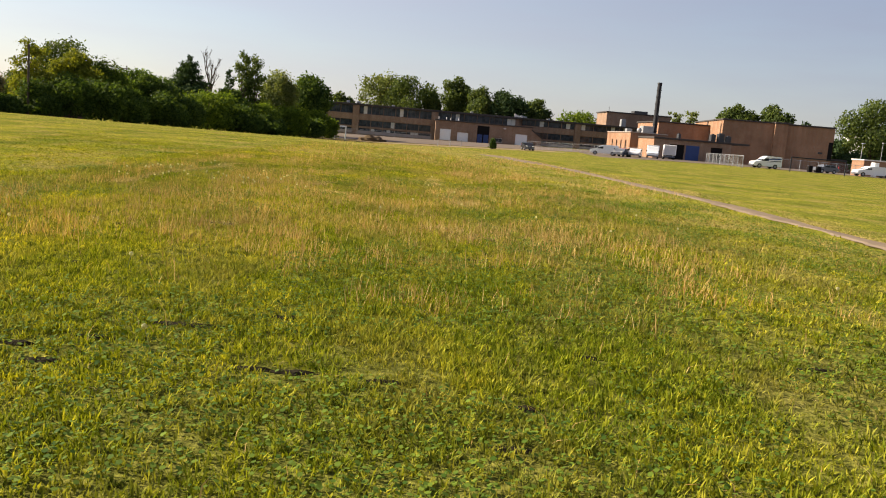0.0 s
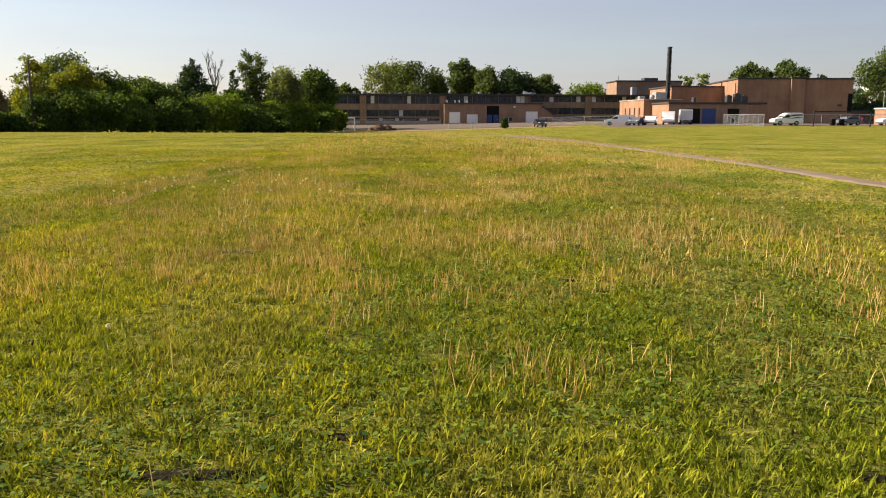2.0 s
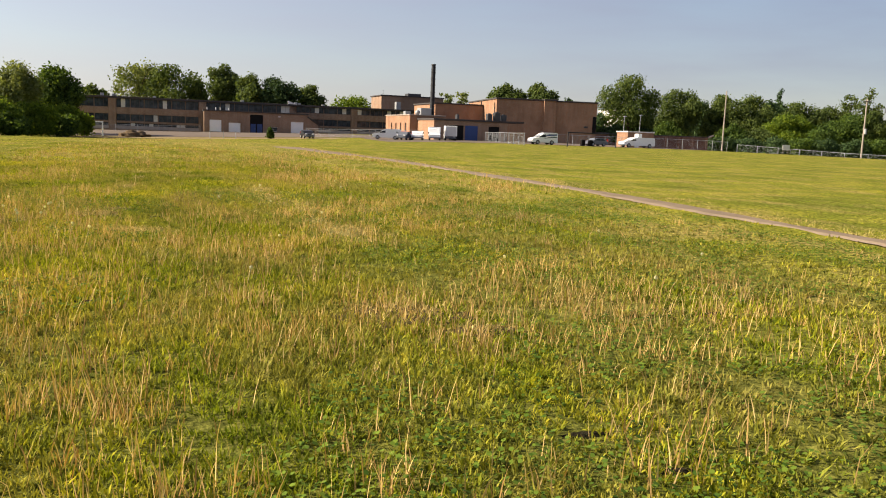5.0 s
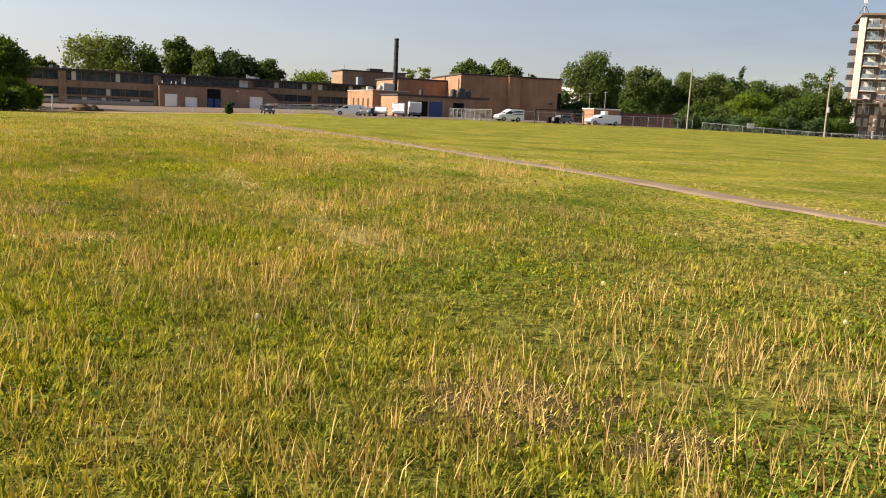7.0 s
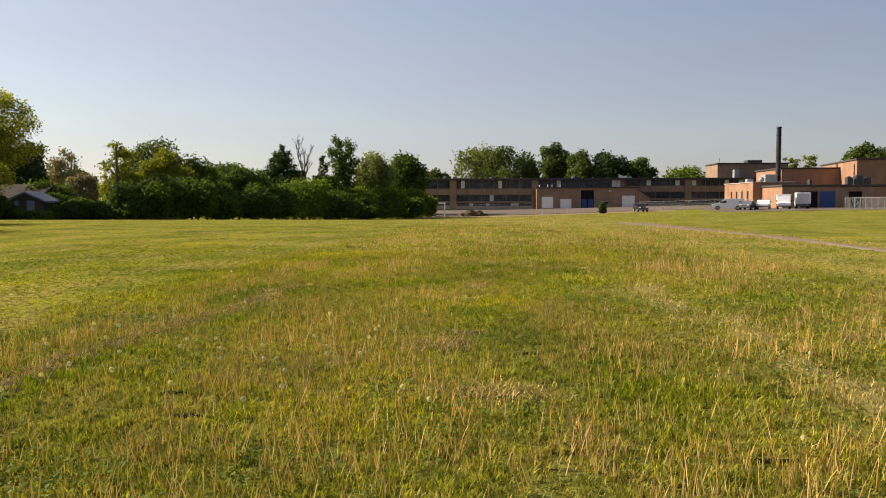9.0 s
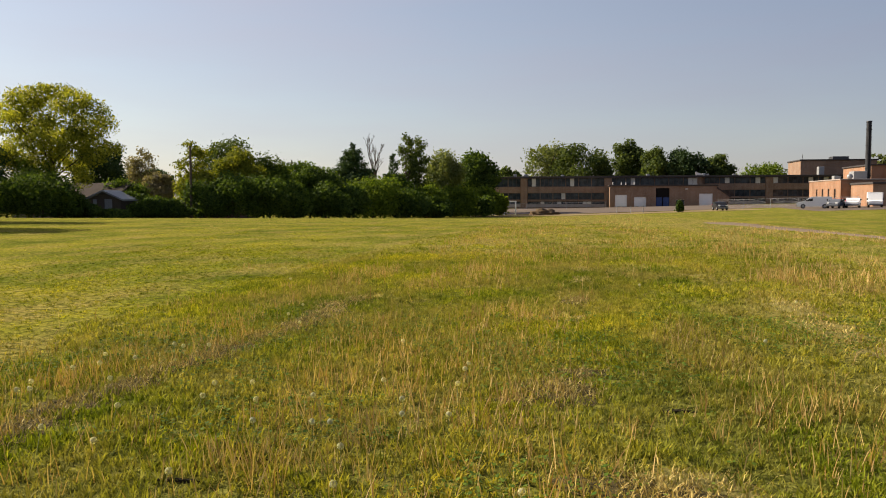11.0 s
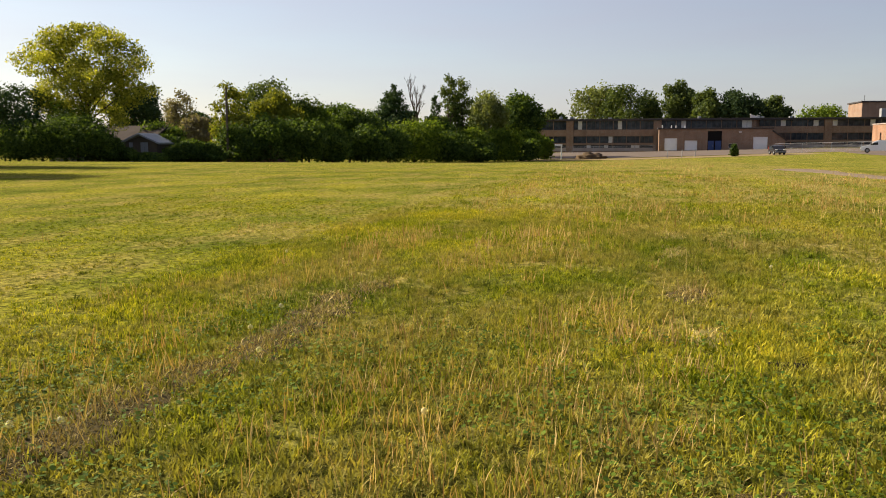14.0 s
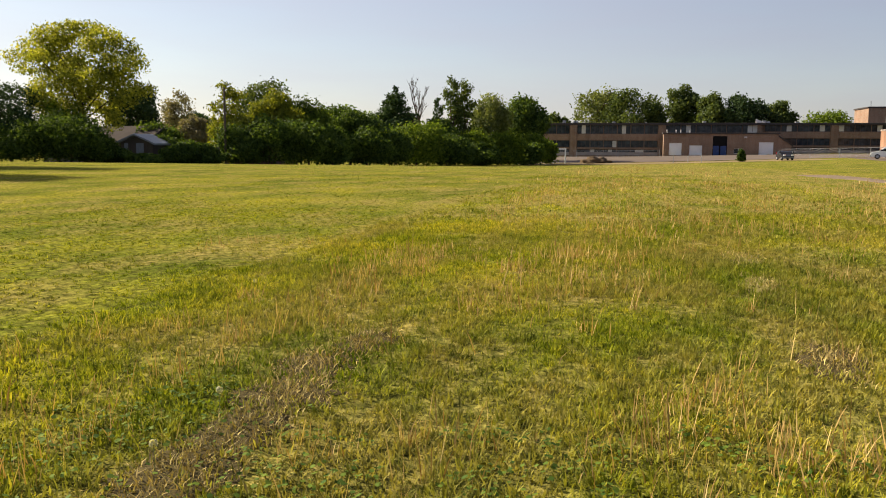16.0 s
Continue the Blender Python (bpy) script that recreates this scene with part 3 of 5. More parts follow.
stack = thing("chimney_stack", (52.6, 182.6, ground_z(52, 182)), "tall black sooty steel chimney stack", "chimney")
part("base", box(-1.0, 1.0, -1.0, 1.0, -0.4, 4.2, 0.04), M_ORANGE, stack)
part("flue", rod((0, 0, 4.2), (0, 0, 15.96), 0.52, 0.46, 16), M_CHIM, stack)
for k in range(7):
    part("flange", rod((0, 0, 5.6 + k * 1.47), (0, 0, 5.72 + k * 1.47), 0.59 - 0.008 * k, None, 16), M_CHIM, stack)
part("cap", rod((0, 0, 15.9), (0, 0, 16.15), 0.55, 0.50, 16), M_CHIM, stack)
part("ladder", add_box(add_box(bmesh.new(), -0.25, -0.19, -0.64, -0.58, 4.2, 15.5), 0.19, 0.25, -0.64, -0.58, 4.2, 15.5), M_DKSTEEL, stack)

# low service block with loading doors
gz = ground_z(53, 160)
low = thing("service_block", (53, 160, gz), "low brick service block with dark loading doors", "service block")
LH = 3.75
opens = [(-3.6, -0.6, 0.0, 2.9), (4.6, 6.9, 0.0, 2.9)]
bm = bmesh.new()
c = -6.4
for o0, o1, oz0, oz1 in opens:
    add_box(bm, c, o0, 0, 0.3, -0.4, LH)
    add_box(bm, o0, o1, 0, 0.3, oz1, LH)
    c = o1
add_box(bm, c, 8.6, 0, 0.3, -0.4, LH)
part("wall", bm, M_BRICK, low)
part("side_wall", box(-6.7, -6.403, 0, 11.5, -0.4, LH), M_ORANGE, low)
part("roof", box(-6.9, 12.0, -0.35, 11.7, LH, LH + 0.35, 0.03), M_ROOF, low)
for o0, o1, oz0, oz1 in opens:
    part("loading_door", box(o0, o1, 0.2, 0.27, -0.2, oz1), M_DARK, low, "dark roll-up loading door")
part("blue_door", box(-0.3, 2.3, -0.08, -0.003, 0.05, 2.9, 0.01), M_BLUE, low, "wide blue steel door")
for k, (c, w, hh) in enumerate(((5.2, 1.0, 1.3), (6.8, 1.2, 1.6), (8.3, 0.9, 1.2), (-1.5, 0.5, 0.9))):
    u = part("air_unit", box(c - w / 2, c + w / 2, 1.0, 2.2, LH + 0.35, LH + 0.35 + hh, 0.06), M_DKSTEEL, low, "dark rooftop air unit")
    part("fan_cowl", rod((c, 1.6, LH + 0.35 + hh), (c, 1.6, LH + 0.5 + hh), w * 0.32, None, 12), M_DKSTEEL, u)

mid = thing("link_block", (60, 190, ground_z(60, 190)), "plain orange brick link block behind the stack", "link block")
part("wall", box(-4.4, 7.5, 0, 18, -0.4, 7.9), M_ORANGE, mid)
part("roof", box(-4.7, 7.5, -0.3, 18.3, 7.9, 8.2, 0.03), M_ROOF, mid)

# the gymnasium: tall blank box
gz = ground_z(75, 174)
gym = thing("gymnasium", (65.7, 177, gz), "tall blank orange brick gymnasium with dark roof edge", "gymnasium", rz=-8)
GH = 9.15
part("wall", box(0, 10.6, 0, 31, -0.6, GH), M_ORANGE, gym)
part("pilaster_block", box(10.603, 13.3, -0.9, 30, -0.6, GH + 0.05), M_ORANGE, gym)
part("wall", box(13.303, 23.3, 0.5, 30, -0.6, GH - 0.05), M_ORANGE, gym)
part("roof", box(-0.2, 10.6, -0.25, 31.2, GH, GH + 0.32, 0.03), M_ROOF, gym)
part("roof", box(10.5, 13.5, -1.15, 30.2, GH + 0.05, GH + 0.42, 0.03), M_ROOF, gym)
part("roof", box(13.31, 23.5, 0.25, 30.2, GH - 0.05, GH + 0.27, 0.03), M_ROOF, gym)
part("drain_pipe", rod((-0.12, 15.5, 0), (-0.12, 15.5, GH), 0.11), M_DKSTEEL, gym, "dark rain pipe")
part("wall_vent", box(20.4, 21.3, 0.42, 0.497, 3.6, 4.0, 0.01), M_DKSTEEL, gym, "dark wall vent")
part("stage_door", box(22.4, 23.25, 0.40, 0.497, 2.3, 6.2, 0.01), M_DARK, gym, "tall dark louvre beside the wall end")
part("light_bracket", box(1.6, 2.4, -0.35, -0.003, 1.4, 1.8, 0.03), M_DKSTEEL, gym)
annex = thing("low_annex", (93, 176, ground_z(93, 176)), "low dark brick annex beside the gymnasium", "annex")
part("wall", box(-4.5, 6, 0, 12, -0.4, 2.6), M_RED, annex)
part("roof", box(-4.7, 6.2, -0.2, 12.2, 2.6, 2.85, 0.02), M_ROOF, annex)

# wall and shack along the yard's edge
bw = thing("brick_boundary_wall", (90.3, 143.5, ground_z(90, 143)), "dark red-brown boundary wall behind a chain fence", "boundary wall", rz=-16)
part("wall", box(-5.3, 5.6, 0, 0.3, -0.4, 2.35), M_RED, bw)
part("coping", box(-5.4, 5.7, -0.08, 0.38, 2.35, 2.5, 0.02), M_ROOF, bw)
for k in range(5):
    part("pier", box(-5.2 + k * 2.6, -4.8 + k * 2.6, -0.12, -0.003, -0.4, 2.34), M_RED, bw)
shack = thing("brick_shack", (80.6, 141, ground_z(80, 141)), "small flat-roofed orange brick shack behind the truck", "shack")
part("wall", box(-2.8, 2.6, 0, 4, -0.3, 2.75), M_ORANGE, shack)
part("roof", box(-2.95, 2.75, -0.15, 4.15, 2.75, 2.95, 0.02), M_FLASH, shack)
part("door", box(-1.3, -0.4, -0.06, -0.003, 0, 2.05), M_WHITE, shack, "white metal door")


# ---- vehicles ----
def vehicle(name, loc, rz, label, category, profile, length, width, paint, glass, wheels, wheel_r=0.36, dark_lower=True):
    """A parked vehicle facing -x. profile and glass are side outlines."""
    v = thing(name, loc, label, category, rz=rz)
    h = width / 2
    part("body", prism(profile, -h, h, 0.05), paint, v)
    for g in glass:
        part("side_window", prism(g, -h - 0.012, -h + 0.05), M_GLASS, v, "dark tinted side window")
        part("side_window", prism(g, h - 0.05, h + 0.012), M_GLASS, v, "dark tinted side window")
    for wx in wheels:
        for side in (-1, 1):
            y0, y1 = (side * (h - 0.2), side * (h + 0.02))
            wh = part("wheel", rod((wx, y0, wheel_r), (wx, y1, wheel_r), wheel_r, None, 18), M_RUBBER, v, "black tyre with steel rim")
            part("rim", rod((wx, side * (h + 0.021), wheel_r), (wx, side * (h + 0.035), wheel_r), wheel_r * 0.6, None, 14), M_STEEL, wh)
    fx = profile[0][0]
    for side in (-1, 1):
        part("headlight", box(-length / 2 - 0.02, -length / 2 + 0.12, side * (h - 0.28) - 0.16, side * (h - 0.28) + 0.16, 0.72, 0.92, 0.02), M_LAMP, v)
        part("tail_light", box(length / 2 - 0.08, length / 2 + 0.015, side * (h - 0.12) - 0.07, side * (h - 0.12) + 0.07, 0.85, 1.25, 0.01), M_TAIL, v)
        part("mirror", box(-length * 0.24, -length * 0.24 + 0.14, side * (h + 0.12) - 0.1, side * (h + 0.12) + 0.1, 1.15, 1.42, 0.03), M_CARBLACK, v)
    part("front_bumper", box(-length / 2 - 0.08, -length / 2 + 0.1, -h + 0.05, h - 0.05, 0.35, 0.6, 0.04), M_CARGREY, v)
    part("rear_bumper", box(length / 2 - 0.1, length / 2 + 0.08, -h + 0.05, h - 0.05, 0.35, 0.58, 0.04), M_CARGREY, v)
    return v


def van_shape(L, H):
    a = L / 2
    body = [(-a, 0.32), (-a, 0.85), (-a + 0.25, 1.02), (-a + 1.05, 1.15), (-a + 1.75, H - 0.25), (-a + 2.15, H - 0.05), (-a + 2.6, H), (a - 0.25, H), (a - 0.06, H - 0.15), (a, 0.9), (a, 0.32)]
    win = [(-a + 1.28, 1.18), (-a + 1.82, H - 0.38), (-a + 2.35, H - 0.3), (-a + 2.35, 1.18)]
    return body, win


def van(name, x, y, rz, label, L=5.4, H=2.1, paint=None, stripes=False):
    body, win = van_shape(L, H)
    v = vehicle(name, (x, y, ground_z(x, y) + 0.06), rz, label, "van", body, L, 2.0, paint or M_CARWHITE, [win], (-L / 2 + 0.95, L / 2 - 1.1))
    part("windscreen", prism([(-L / 2 + 1.12, 1.19), (-L / 2 + 1.72, H - 0.33), (-L / 2 + 1.69, H - 0.31), (-L / 2 + 1.09, 1.2)], -0.8, 0.8), M_GLASS, v)
    if stripes:
        for side in (-1, 1):
            y0, y1 = sorted((side * 1.006, side * 1.0))
            part("side_stripe", prism([(-0.5, 1.25), (0.6, 1.68), (2.1, 1.72), (2.1, 1.5), (0.9, 1.45)], y0, y1), M_BLUE, v, "curved dark blue stripe")
            part("side_stripe", prism([(-0.3, 0.95), (1.0, 1.3), (2.1, 1.3), (2.1, 1.15), (1.1, 1.1)], y0, y1), M_CARGREY, v, "curved grey stripe")
        part("roof_rack", add_box(add_box(add_box(bmesh.new(), -0.7, 2.0, -0.7, -0.64, H + 0.1, H + 0.15), -0.7, 2.0, 0.64, 0.7, H + 0.1, H + 0.15), -0.2, -0.14, -0.7, 0.7, H + 0.003, H + 0.1), M_DKSTEEL, v)
    return v


def car(name, x, y, rz, label, paint, L=4.5, H=1.5):
    a = L / 2
    body = [(-a, 0.3), (-a, 0.75), (-a + 0.9, 0.95), (-a + 1.5, H - 0.08), (-a + 2.0, H), (a - 1.0, H), (a - 0.35, 1.0), (a, 0.9), (a, 0.3)]
    w1 = [(-a + 1.12, 0.98), (-a + 1.62, H - 0.16), (-a + 2.25, H - 0.1), (-a + 2.25, 0.98)]
    w2 = [(-a + 2.35, 0.98), (-a + 2.35, H - 0.1), (a - 1.05, H - 0.12), (a - 0.6, 0.98)]
    return vehicle(name, (x, y, ground_z(x, y) + 0.06), rz, label, "car", body, L, 1.8, paint, [w1, w2], (-a + 0.85, a - 0.85), 0.33)


def box_truck(name, x, y, rz, label, L=6.4, H=2.75):
    a = L / 2
    body = [(-a, 0.4), (-a, 1.0), (-a + 0.9, 1.15), (-a + 1.3, 2.05), (-a + 1.9, 2.15), (-a + 1.95, 0.4)]
    v = vehicle(name, (x, y, ground_z(x, y) + 0.06), rz, label, "truck", body, L, 2.0, M_CARWHITE, [[(-a + 1.0, 1.2), (-a + 1.34, 1.95), (-a + 1.8, 1.98), (-a + 1.8, 1.2)]], (-a + 0.9, a - 1.3), 0.4)
    part("cargo_box", box(-a + 2.0, a, -1.1, 1.1, 0.75, H, 0.04), M_WHITE, v, "plain white cargo box")
    part("chassis", box(-a + 0.5, a - 0.1, -0.5, 0.5, 0.4, 0.747), M_DKSTEEL, v)
    part("rear_door", box(a + 0.003, a + 0.04, -0.95, 0.95, 0.85, H - 0.12, 0.01), M_FLASH, v)
    return v


van("cargo_van", 56.7, 132, 0, "white cargo van with curved blue and grey stripes", 4.6, 1.95, None, True)
van("cargo_van", 35.0, 152, -14, "silver-white full-size van parked in the yard", 5.2, 1.9)
car("parked_car", 37.4, 149, 60, "dark grey parked car beside a white van", M_CARGREY, 4.3, 1.45)
car("parked_car", 38.9, 153, 75, "small red parked car", M_CARRED, 4.2, 1.45)
van("cargo_van", 40.2, 150, 70, "small white panel van seen from behind", 4.4, 1.55)
box_truck("box_truck", 43.4, 150, 74, "white box truck with windscreen towards the field", 5.0, 2.35)
box_truck("box_truck", 47.0, 152, -104, "white box truck beside blue doors", 5.2, 2.6)
pk = van("utility_truck", 76.2, 135, 0, "white utility truck with raised cargo cap", 6.2, 1.75)
part("ladder_rack", box(-0.2, 0.6, -0.6, 0.6, 1.753, 2.4, 0.05), M_WHITE, pk, "white raised tool box")
car("parked_car", 22.1, 162, 95, "black parked car at the yard's edge", M_CARBLACK, 4.3, 1.5)
car("parked_car", 68.6, 136, 10, "pale grey compact car behind the fence", M_CARGREY, 4.0, 1.4)

# ---- fences, goal, poles ----
def chain_fence(name, a, b, height, label, spacing=3.0, mat=None):
    """Chain-link fence: posts, rails and thin crossing wires."""
    a, b = Vector(a), Vector(b)
    n = max(1, round((b - a).length / spacing))
    z = lambda p: ground_z(p.x, p.y)
    f = thing(name, (a.x, a.y, z(a)), label, "chain-link fence")
    o = Vector((a.x, a.y, z(a)))
    pts = [a.lerp(b, k / n) for k in range(n + 1)]
    tops = [Vector((p.x, p.y, z(p))) - o for p in pts]
    up = Vector((0, 0, height))
    for p in tops:
        part("post", rod(p - Vector((0, 0, 0.3)), p + up + Vector((0, 0, 0.06)), 0.045, None, 6), mat or M_STEEL, f)
    for p, q in zip(tops[:-1], tops[1:]):
        part("rail", rod(p + up, q + up, 0.03, None, 6), mat or M_STEEL, f)
    bm = bmesh.new()
    for p, q in zip(tops[:-1], tops[1:]):
        m = max(4, int((q - p).length / 0.3))
        for k in range(m):
            u0, u1 = p.lerp(q, k / m), p.lerp(q, (k + 1) / m)
            for j in range(0, 5):
                z0, z1 = height * j / 5, height * (j + 1) / 5
                add_rod(bm, u0 + Vector((0, 0, z0)), u1 + Vector((0, 0, z1)), 0.0035, None, 3)
                add_rod(bm, u0 + Vector((0, 0, z1)), u1 + Vector((0, 0, z0)), 0.0035, None, 3)
    part("wire_mesh", bm, mat or M_STEEL, f)["kind"] = "stuff"
    return f


chain_fence("chain_fence", (55.5, 156), (47.6, 118.5), 1.75, "grey chain-link fence running in from the yard", 4.5)
chain_fence("chain_fence", (62.5, 139), (96.5, 137), 1.8, "grey chain-link fence along the parking lane", 3.2)
chain_fence("chain_fence", (98, 136), (126, 92), 1.5, "chain-link fence along the street side", 3.6)
chain_fence("chain_fence", (24, 176), (45, 163), 1.7, "chain-link fence beside the parked vehicles", 4.5)
chain_fence("chain_fence", (-19, 206), (4, 212), 1.5, "chain-link fence before the school wing", 4.5)

goal = thing("soccer_goal", (58.5, 118, ground_z(58, 118)), "plain dark steel soccer goal frame on the grass", "goal")
for sx in (-4.1, 4.0):
    part("post", rod((sx, 0, -0.3), (sx, 0, 2.1), 0.08, None, 8), M_CHIM, goal)
part("crossbar", rod((-4.1, 0, 2.1), (4.0, 0, 2.1), 0.08, None, 8), M_CHIM, goal)


def utility_pole(x, y, h, label, arm=True, box_z=0.0):
    p = thing("utility_pole", (x, y, ground_z(x, y)), label, "utility pole")
    part("pole", rod((0, 0, -0.5), (0, 0, h), 0.16, 0.11, 10), M_POLE if x > 0 else M_WOOD, p)
    if arm:
        part("crossarm", box(-0.7, 0.7, -0.18, -0.1, h - 0.55, h - 0.42, 0.01), M_WOOD, p)
        for k in (-0.6, 0.0, 0.6):
            part("insulator", rod((k, -0.14, h - 0.42), (k, -0.14, h - 0.2), 0.05, 0.03, 8), M_FLASH, p)
    if box_z:
        part("transformer", rod((0, -0.35, box_z), (0, -0.35, box_z + 0.9), 0.22, None, 12), M_STEEL, p)
    return p


utility_pole(97.6, 140, 11.4, "leaning-tall bare wooden utility pole at the field corner", False)
utility_pole(111.3, 120, 11.0, "wooden utility pole with grey transformer", True, 5.0)
utility_pole(-45.6, 100, 8.2, "weathered wooden utility pole behind the hedge", False)
utility_pole(-49.1, 143, 9.6, "wooden utility pole with crossarm above the hedge", True)
for lx, ly, lh, nm in ((82.0, 150, 5.8, "thin light pole in front of the gymnasium"), (91.5, 160, 6.5, "thin steel light pole beside the gymnasium")):
    p = thing("light_pole", (lx, ly, ground_z(lx, ly)), nm, "light pole")
    part("pole", rod((0, 0, -0.3), (0, 0, lh), 0.07, 0.05, 8), M_STEEL, p)
    part("lamp_head", box(-0.25, 0.25, -0.5, 0.1, lh, lh + 0.12, 0.02), M_STEEL, p)

# white marker post and scaffold at the hedge's end, spoil heap, barriers
ms = thing("marker_post", (-21.7, 160, ground_z(-21.7, 160)), "white weathered post at the hedge's foot", "post")
part("post", box(-0.22, 0.22, -0.1, 0.1, -0.2, 1.9, 0.03), M_FLASH, ms)
fr = thing("white_frame", (-15.4, 172, ground_z(-15.4, 172)), "white metal frame beside the hedge's end", "metal frame")
for sx in (-1.1, 1.1):
    part("upright", box(sx - 0.12, sx + 0.12, -0.1, 0.1, -0.2, 2.5, 0.02), M_WHITE, fr)
part("top_bar", box(-1.25, 1.25, -0.1, 0.1, 2.503, 2.75, 0.02), M_WHITE, fr)
bm = bmesh.new()
bmesh.ops.create_icosphere(bm, subdivisions=4, radius=1.0)
for v in bm.verts:
    n = noise.noise(v.co * 2.3) * 0.3 + noise.noise(v.co * 6) * 0.3
    v.co = Vector((v.co.x * 2.7, v.co.y * 1.8, max(v.co.z, -0.2) * 1.05)) * (1 + n)
hp = mesh_ob("spoil_heap", bm, plain("brown_spoil", (0.10, 0.072, 0.045), 0.95, vary=0.4, grain=8), True)
hp.location = (-8.8, 170, ground_z(-8.8, 170) + 0.05)
tagged(hp, "brown heap of earth and brush on the yard's edge", "spoil heap")
for bx in (4.6, 7.0, 9.2):
    b = thing("bollard", (bx, 164, ground_z(bx, 164)), "slim pale steel bollard by the workshop drive", "bollard")
    part("post", rod((0, 0, -0.2), (0, 0, 1.3), 0.06, None, 10), M_STEEL, b)
    part("cap", rod((0, 0, 1.3), (0, 0, 1.36), 0.07, 0.04, 10), M_STEEL, b)
for (bx, by, col) in ((64.6, 133, M_DARK), (66.0, 133, M_DARK)):
    b = thing("waste_bin", (bx, by, ground_z(bx, by) + 0.06), "dark plastic waste bin behind the goal", "waste bin")
    part("body", box(-0.35, 0.35, -0.3, 0.3, 0, 0.95, 0.05), col, b)
    part("lid", box(-0.38, 0.38, -0.33, 0.33, 0.953, 1.03, 0.02), M_DKSTEEL, b)

# street corner on the far right
sg = thing("warning_sign", (121, 112, ground_z(121, 112)), "yellow diamond warning sign on a steel post", "road sign")
part("post", rod((0, 0, -0.3), (0, 0, 2.2), 0.05, None, 8), M_STEEL, sg)
bm = box(-0.5, 0.5, -0.03, 0.0, -0.5, 0.5)
bmesh.ops.rotate(bm, verts=bm.verts, cent=(0, 0, 0), matrix=Matrix.Rotation(radians(45), 3, "Y"))
bmesh.ops.translate(bm, verts=bm.verts, vec=(0, -0.06, 2.3))
part("plate", bm, M_YELLOW, sg)
nb = thing("notice_board", (100.5, 126, ground_z(100, 126)), "white notice board on two posts", "notice board")
for sx in (-0.5, 0.5):
    part("post", rod((sx, 0, -0.2), (sx, 0, 1.2), 0.05, None, 8), M_WOOD, nb)
part("board", box(-0.8, 0.8, -0.06, 0.0, 1.0, 1.9, 0.02), M_FLASH, nb)


def apartment_tower():
    """Ten storeys: brick piers, window bays with pale frames, balconies, side wing in shade."""
    tx, ty = 177.3, 178.0
    t = thing("apartment_tower", (tx, ty, ground_z(tx, ty) - 0.5), "ten-storey brown brick apartment tower with balconies", "apartment tower", rz=-41)
    rnd = random.Random(11)
    H, W, fl = 32.8, 30.0, 3.2
    part("wall", box(0.6, W, 0.6, 20, -0.5, H - 0.6), M_TOWERBRICK, t)
    part("corner_strip", box(-0.2, 1.2, -0.15, 0.597, -0.5, H - 1.2, 0.02), M_CONC, t, "pale corner strip")
    part("corner_strip", box(-0.2, 0.597, 0.6, 2.0, -0.5, H - 1.2, 0.02), M_CONC, t)
    part("roof", box(-0.1, W + 0.3, -0.1, 20.3, H - 0.6, H, 0.04), M_TOWERBRICK, t)
    part("podium_roof", box(-1.6, W + 0.5, -2.2, -0.16, 10.4, 10.8, 0.03), M_TOWERBRICK, t, "brick podium ledge")
    for k in range(8):
        part("podium_pier", box(-1.5 + k * 4.0, -0.8 + k * 4.0, -2.1, -1.4, -0.5, 10.397), M_TOWERBRICK, t)
    for k in range(10):
        z = k * fl
        for j in range(7):
            x = 1.8 + j * 4.0
            wn_ = part("window", box(x, x + 2.6, 0.5, 0.597, z + 0.5, z + 2.6), M_WHITE, t)
            for q in range(3):
                part("pane", box(x + 0.08 + q * 0.83, x + 0.80 + q * 0.83, 0.44, 0.497, z + 0.6, z + 2.5), M_BLIND if rnd.random() < 0.45 else M_TGLASS, wn_)
            if j % 2 == 0 or (j + k) % 3 == 0:
                if k > 2:
                    bal = part("balcony", box(x - 0.3, x + 3.2, -1.0, 0.43, z - 0.02, z + 0.2, 0.02), M_CONC, t)
                    part("railing", box(x - 0.25, x + 3.15, -0.98, -0.94, z + 0.2, z + 1.2), M_TGLASS, bal)
        if k > 2:
            # side balconies are dark steel, standing in for the side wing's shade
            bal = part("balcony", box(-1.7, 0.55, 2.6, 6.0, z - 0.02, z + 0.2, 0.02), M_DKSTEEL, t)
            part("railing", box(-1.66, -1.6, 2.6, 6.0, z + 0.2, z + 1.2), M_DKSTEEL, bal)
            part("railing", box(-1.6, 0.55, 2.62, 2.68, z + 0.2, z + 1.2), M_DKSTEEL, bal)
    for ax in (0.6, 7.6, 10.8):
        an = part("antenna", rod((ax, 2, H), (ax, 2, H + 5.2), 0.16, 0.12, 8), M_STEEL, t, "slim steel roof antenna")
        for j in range(3):
            part("panel_aerial", box(ax - 0.42 + 0.3 * j, ax - 0.18 + 0.3 * j, 1.55, 1.8, H + 2.6, H + 5.0, 0.03), M_FLASH, an)
        for bx in (-1.2, 1.2):
            part("brace", rod((ax + bx, 2, H), (ax, 2, H + 2.2), 0.08, None, 6), M_DKSTEEL, an)


apartment_tower()


